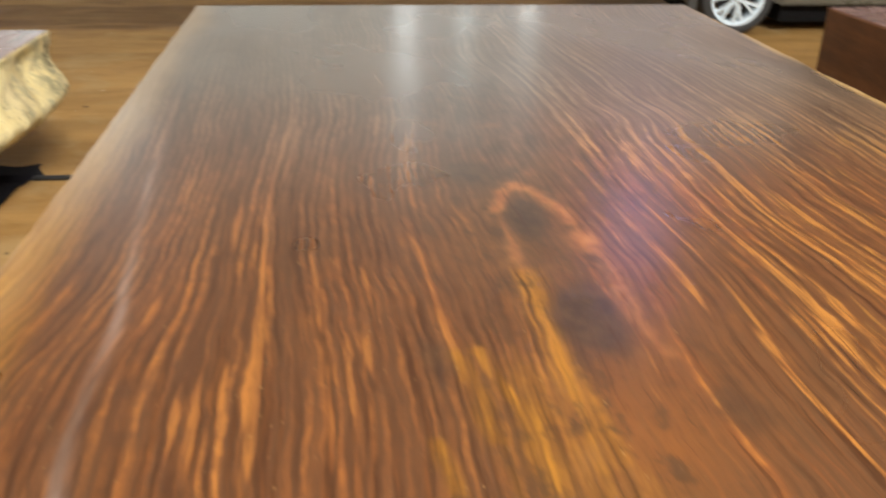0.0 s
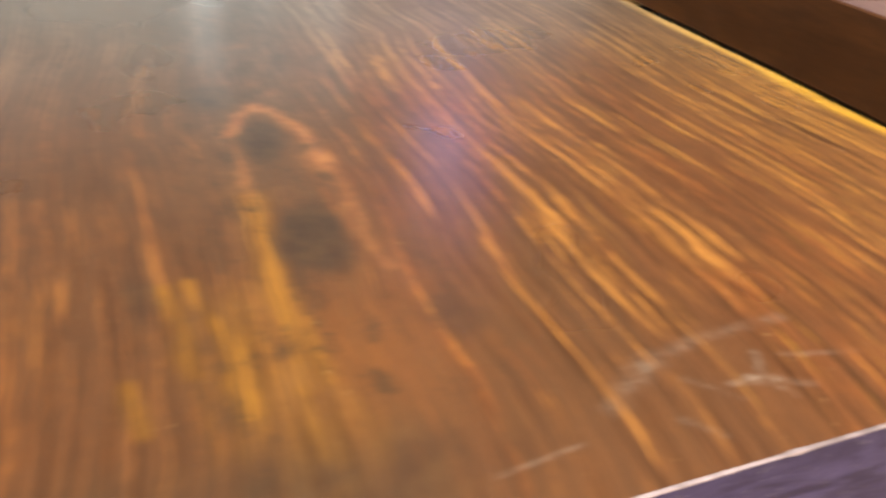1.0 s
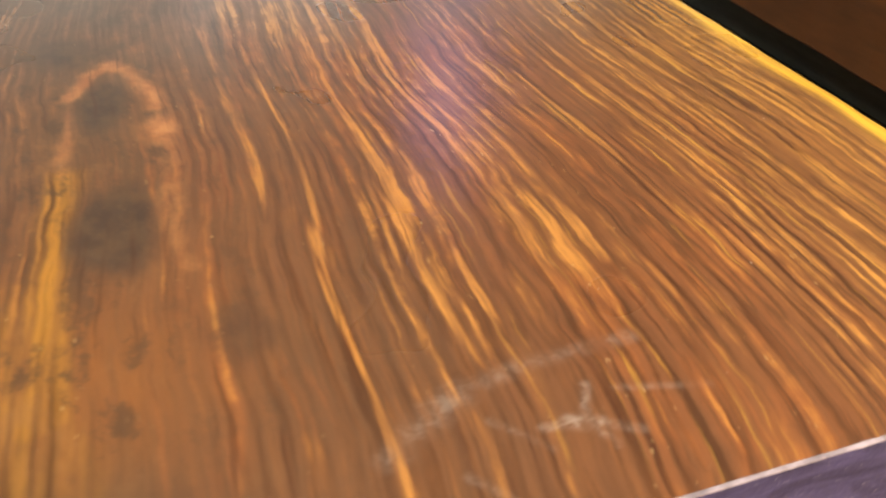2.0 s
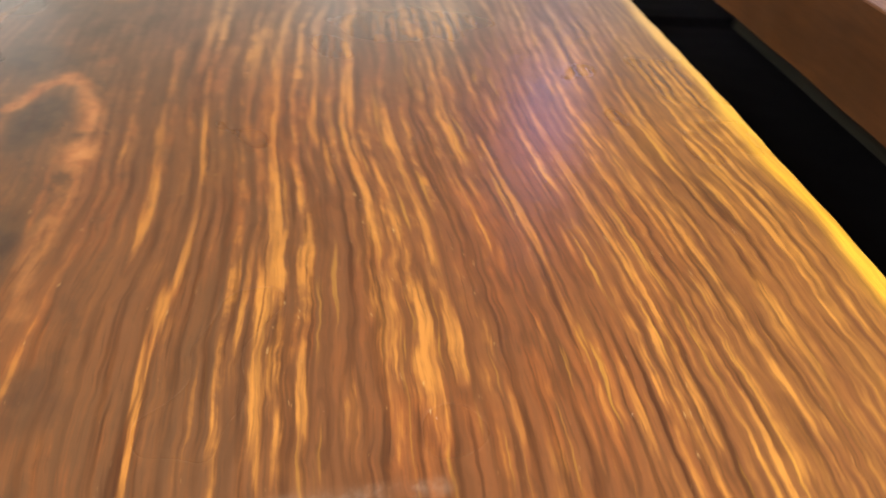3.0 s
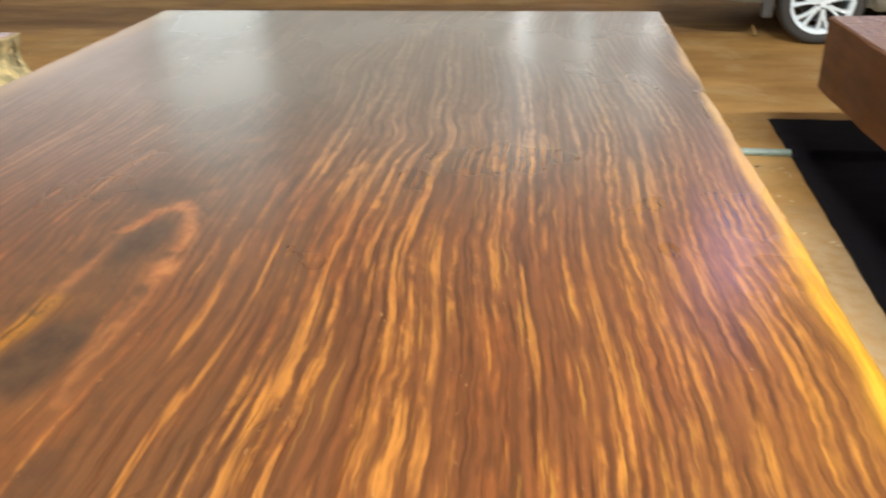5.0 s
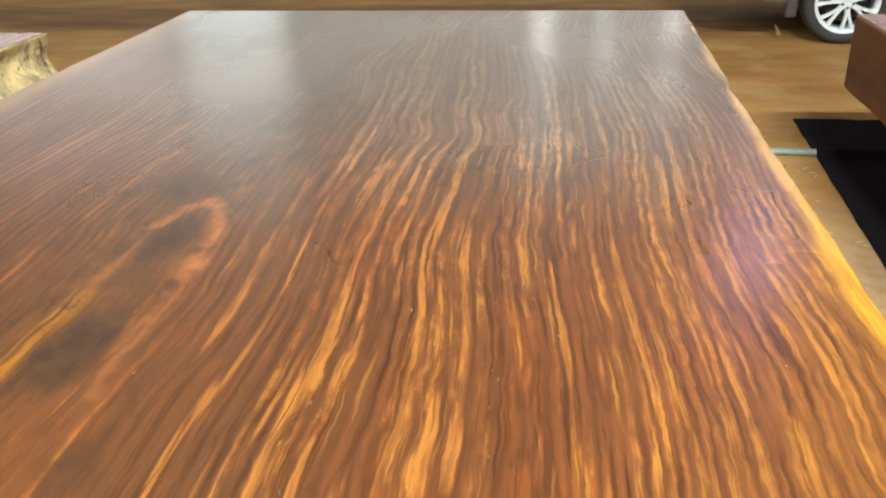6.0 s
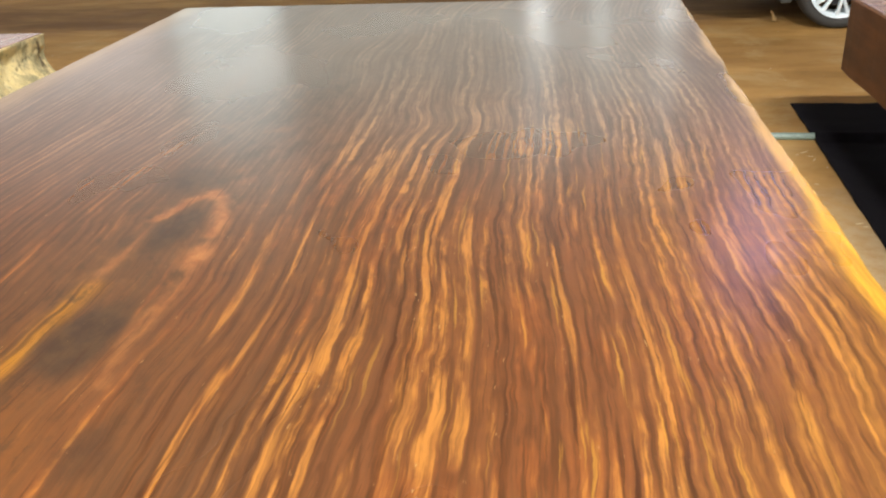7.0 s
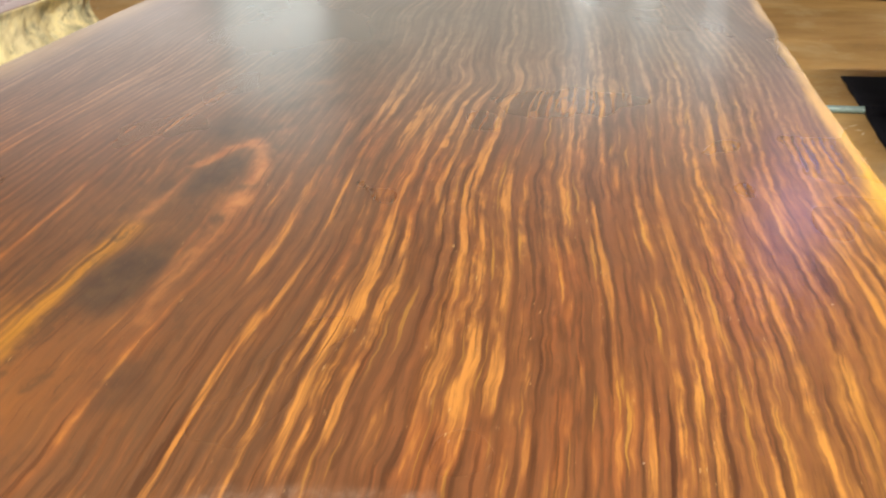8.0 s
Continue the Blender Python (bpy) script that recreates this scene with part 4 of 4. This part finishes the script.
def car_wheel(parent, x, y, z, out):
    """A tyre with a ten-spoke alloy rim; out is the side its face looks to (-1: towards -y)."""
    tyre_prof = [(r * 1.074 if r != WHEEL_R else r, d) for r, d in [(0.232, 0.0), (0.238, 0.012), (0.262, 0.020), (0.288, 0.016), (0.304, -0.004), (WHEEL_R, -0.03), (WHEEL_R, -0.17), (0.304, -0.196), (0.285, -0.215), (0.24, -0.205), (0.228, -0.19), (0.226, -0.02)]]
    tyre = part("tyre", lathe_bm([(r, d * out) for r, d in tyre_prof], 64), M_TYRE, parent, "black rubber tyre", True)
    tyre.location = (x, y, z)
    rim_prof = [(r * 1.074, d) for r, d in [(0.230, 0.004), (0.233, 0.0), (0.222, -0.006), (0.205, -0.014), (0.200, -0.05), (0.196, -0.18), (0.224, -0.19), (0.226, -0.02)]]
    part("rim", lathe_bm([(r, d * out) for r, d in rim_prof], 64), M_ALLOY, tyre, "bright silver alloy rim", True)
    part("brake_disc", lathe_bm([(0.02, -0.09 * out), (0.16, -0.09 * out), (0.16, -0.11 * out), (0.02, -0.11 * out)], 40), M_ALLOY_DARK, tyre, "dark steel brake disc")
    for i in range(7):
        for d in (-0.19, 0.19):
            a = 2 * math.pi * i / 7 + d + 0.35
            bm = bmesh.new()
            c, s = math.cos(a), math.sin(a)
            prof = [(0.045, 0.018, 0.012), (0.11, 0.0135, 0.008), (0.18, 0.015, 0.004), (0.226, 0.022, -0.006)]
            rows = []
            base = a - d * 0.75
            for r, hw, dep in prof:
                f = (r - 0.045) / 0.177
                ang = base + (a - base) * f
                c, s = math.cos(ang), math.sin(ang)
                rows.append([bm.verts.new((r * c - t * s, dd * out, r * s + t * c)) for t, dd in ((-hw, dep - 0.028), (-hw * 0.7, dep), (hw * 0.7, dep), (hw, dep - 0.028))])
            for p, q in zip(rows, rows[1:]):
                for k in range(4):
                    bm.faces.new((p[k], p[(k + 1) % 4], q[(k + 1) % 4], q[k]))
            bm.faces.new(rows[0])
            bm.faces.new(rows[-1])
            part("spoke", bm, M_ALLOY, tyre)
    part("hub_cap", lathe_bm([(0.0005, 0.016 * out), (0.03, 0.014 * out), (0.055, 0.006 * out), (0.06, -0.02 * out), (0.0005, -0.02 * out)], 32), M_ALLOY, tyre, "silver hub", True)
    for i in range(5):
        a = 2 * math.pi * i / 5 + 0.35 + math.pi / 5
        bm = bmesh.new()
        bmesh.ops.create_cone(bm, cap_ends=True, segments=8, radius1=0.011, radius2=0.009, depth=0.016)
        bmesh.ops.rotate(bm, cent=(0, 0, 0), matrix=Matrix.Rotation(math.pi / 2, 3, "X"), verts=bm.verts)
        bmesh.ops.translate(bm, vec=(0.042 * math.cos(a), 0.012 * out, 0.042 * math.sin(a)), verts=bm.verts)
        part("lug_nut", bm, M_ALLOY_DARK, tyre)
    return tyre


def parked_car(x_axle, y_face):
    root = empty("car", pose(0, 0, 0))
    tagged(root, "grey parked car with bright ten-spoke alloy wheels standing on the floor", "car")
    half, base, nose = 0.86, 2.62, 1.10
    mid = y_face - 0.03 + half
    xf, xr = x_axle - nose, x_axle + base + 0.80
    stations = np.linspace(0, 1, 130)

    def shape(x):
        f = (x - xf) / (xr - xf)
        w = half * (1 - 0.26 * max(0, 1 - f / 0.10) ** 2 - 0.14 * max(0, (f - 0.92) / 0.08) ** 2)
        zb = 0.27 if x > x_axle - 0.42 else 0.335 + 0.10 * ((x_axle - 0.42 - x) / 0.68) ** 2
        for ax in (x_axle, x_axle + base):
            r = 0.40
            if abs(x - ax) < r:
                zb = max(zb, WHEEL_R + math.sqrt(r * r - (x - ax) ** 2))
        deck = float(curve([(0, 0.66), (0.04, 0.76), (0.25, 0.95), (0.35, 0.98), (0.9, 1.02), (1.0, 0.95)], f))
        return w, zb, deck

    bm = bmesh.new()
    rings = []
    for s in stations:
        x = xf + (xr - xf) * s
        w, zb, deck = shape(x)
        inner = w - 0.24
        belly = 0.26 if x > x_axle - 0.42 else zb - 0.01
        pts = []
        for sg in (-1, 1):
            col = [(inner, belly), (inner, max(zb, belly) - 0.001), (w * 0.985, zb), (w, max(zb + 0.005, 0.42)), (w, max(zb + 0.01, 0.62)), (w * 0.985, max(zb + 0.02, deck - 0.16)), (w * 0.93, deck - 0.04), (w * 0.80, deck)]
            col = [(sg * a, b) for a, b in col]
            pts += col if sg == -1 else col[::-1]
        rings.append([bm.verts.new((x, mid + a, b)) for a, b in pts])
    k = len(rings[0])
    for a, b in zip(rings, rings[1:]):
        for i in range(k):
            bm.faces.new((a[i], a[(i + 1) % k], b[(i + 1) % k], b[i]))
    bm.faces.new(rings[0])
    bm.faces.new(rings[-1])
    part("body", bm, M_BODY, root, "grey painted body", True)
    # cabin: glass lofted up to a painted roof
    bm = bmesh.new()
    cab = []
    for z, fa, fb, wy in ((0.97, 0.27, 0.97, 0.80), (1.25, 0.36, 0.945, 0.72), (1.42, 0.43, 0.90, 0.63)):
        a, b = xf + (xr - xf) * fa, xf + (xr - xf) * fb
        cab.append([bm.verts.new((x, mid + y, z)) for x, y in ((a, -wy * 0.86), (a + 0.12, -wy), (b - 0.12, -wy), (b, -wy * 0.86), (b, wy * 0.86), (b - 0.12, wy), (a + 0.12, wy), (a, wy * 0.86))])
    for p, q in zip(cab, cab[1:]):
        for i in range(8):
            bm.faces.new((p[i], p[(i + 1) % 8], q[(i + 1) % 8], q[i]))
    bm.faces.new(cab[-1])
    bm.faces.new(cab[0])
    part("windows", bm, M_CARGLASS, root, "dark tinted glass")
    a, b = xf + (xr - xf) * 0.425, xf + (xr - xf) * 0.905
    part("roof", box_bm(a, b, mid - 0.64, mid + 0.64, 1.415, 1.47, 0.025, 3), M_BODY, root, "grey painted roof", True)
    for sg in (-1, 1):
        for fx in (0.55, 0.74):
            x = xf + (xr - xf) * fx
            bm = box_bm(-0.035, 0.035, -0.012, 0.012, 0, 0.48, 0.004, 1)
            bmesh.ops.rotate(bm, cent=(0, 0, 0), matrix=Matrix.Rotation(sg * 0.33, 3, "X"), verts=bm.verts)
            bmesh.ops.translate(bm, vec=(x, mid + sg * 0.805, 0.965), verts=bm.verts)
            part("pillar", bm, M_BODY, root)
        part("mud_guard", box_bm(x_axle - 0.47, x_axle - 0.38, mid + sg * (half - 0.06) - 0.07, mid + sg * (half - 0.06) + 0.03, 0.22, 0.46, 0.02), M_GUARD, root, "dark grey guard in front of the wheel")
        part("headlight", box_bm(xf + 0.04, xf + 0.42, mid + sg * 0.64 - 0.10, mid + sg * 0.64 + 0.10, 0.60, 0.72, 0.03), M_ALLOY, root, "clear headlight")
        part("tail_light", box_bm(xr - 0.12, xr + 0.005, mid + sg * 0.66 - 0.10, mid + sg * 0.66 + 0.10, 0.75, 0.92, 0.03), M_TRIM_SHADE, root)
        part("mirror", box_bm(xf + 1.42, xf + 1.58, mid + sg * 0.97 - 0.09, mid + sg * 0.97 + 0.09, 0.98, 1.10, 0.03, 3), M_BODY, root)
    # near-black box hung low so the gap under the sill reads as shade
    part("underbody_shade", box_bm(x_axle + 0.45, xr - 1.2, mid - half + 0.12, mid + half - 0.12, 0.10, 0.262, 0.01), M_TRIM_SHADE, root, "black underside box, set low as the shade under the car")
    for x in (x_axle, x_axle + base):
        car_wheel(root, x, y_face, WHEEL_R, -1)
        car_wheel(root, x, mid + half - 0.03, WHEEL_R, 1)
    return root


parked_car(2.872, 2.77)


# ---- a curled shaving on the floor in front of the wheel ----
def curled_shaving(x, y):
    verts, faces = [], []
    rows = 14
    for j in range(rows + 1):
        f = j / rows
        cx, cy, cz = x - 0.035 * f * f, y + 0.02 * math.sin(2.2 * f), 0.085 * f
        w = 0.017 * (1 - 0.8 * f) + 0.002
        for dx, dy in ((-w, 0.004), (w, -0.004), (w, -0.001), (-w, 0.007)):
            verts.append((cx + dx, cy + dy, cz))
    low = min(v[2] for v in verts)
    verts = [(a, b, c - low + 0.0055) for a, b, c in verts]
    for j in range(rows):
        for k in range(4):
            p, q = 4 * j + k, 4 * j + (k + 1) % 4
            faces.append((p, q, q + 4, p + 4))
    faces += [(0, 3, 2, 1), tuple(4 * rows + k for k in range(4))]
    ob = mesh_object("wood_shaving", verts, faces, M_SHAVING, None, smooth=True)
    return tagged(ob, "small curled pale wood shaving lying on the floor", "shaving")


M_SHAVING = plain("fresh_shaving", (0.50, 0.34, 0.15), 0.7, 0, 60, 0.2, 0.1)
curled_shaving(2.44, 3.10)


# ---- chips and crumbs of wood swept aside on the floor ----
M_CHIP = plain("pale_wood_chip", (0.58, 0.46, 0.28), 0.8, 0, 90, 0.25, 0.2)
M_CRUMB = plain("dark_bark_crumb", (0.07, 0.05, 0.03), 0.9, 0, 90, 0.3, 0.3)


def wood_chip(x, y, long, wide, turn, mat, label, seed):
    """A thin split flake, thicker in the middle, with torn ends and one lifted edge."""
    rng = random.Random(seed)
    long, wide = 0.75 * long, 0.75 * wide
    bm = bmesh.new()
    rows = []
    for i in range(6):
        f = i / 5
        w = wide * (0.35 + 0.65 * math.sin(math.pi * min(0.93, 0.12 + 0.8 * f))) * rng.uniform(0.75, 1.15)
        px = (f - 0.5) * long + rng.uniform(-0.08, 0.08) * long
        lift = 0.35 * wide * f * f
        top = 0.12 * wide + 0.10 * wide * math.sin(math.pi * f)
        rows.append([bm.verts.new(p) for p in ((px, -w / 2, lift), (px, w / 2, lift), (px + 0.03 * long, w * 0.4, lift + top), (px - 0.02 * long, -w * 0.4, lift + top))])
    for a, b in zip(rows, rows[1:]):
        for k in range(4):
            bm.faces.new((a[k], a[(k + 1) % 4], b[(k + 1) % 4], b[k]))
    bm.faces.new(rows[0])
    bm.faces.new(rows[-1])
    ob = part("wood_chip", bm, mat, None)
    ob.matrix_world = pose(x, y, 0.001, 0, 0, turn)
    return tagged(ob, label, "wood chip", group="chips on the floor")


CHIPS = ((2.04, -0.20, 0.055, 0.012, 25), (2.06, -0.26, 0.045, 0.010, -20), (2.07, -0.31, 0.040, 0.012, 60), (2.00, -0.24, 0.030, 0.010, -70), (1.96, -0.59, 0.028, 0.014, 10),
         (2.01, -0.65, 0.030, 0.016, -50), (1.99, -1.02, 0.028, 0.014, 30), (2.09, -1.10, 0.040, 0.016, 5), (2.11, -1.13, 0.030, 0.012, -30), (-2.30, 1.09, 0.040, 0.020, 15))
CRUMBS = ((1.93, -0.18, 0.035, 0.016, 10), (-2.30, 0.70, 0.060, 0.018, -15), (-1.99, -1.48, 0.020, 0.014, 40), (1.90, 0.62, 0.025, 0.012, 80))
for n, (x, y, long, wide, turn) in enumerate(CHIPS):
    wood_chip(x, y, long, wide, turn, M_CHIP, "small pale wood chip lying on the dusty floor", 20 + n)
for n, (x, y, long, wide, turn) in enumerate(CRUMBS):
    wood_chip(x, y, long, wide, turn, M_CRUMB, "small dark crumb of bark lying on the floor", 50 + n)
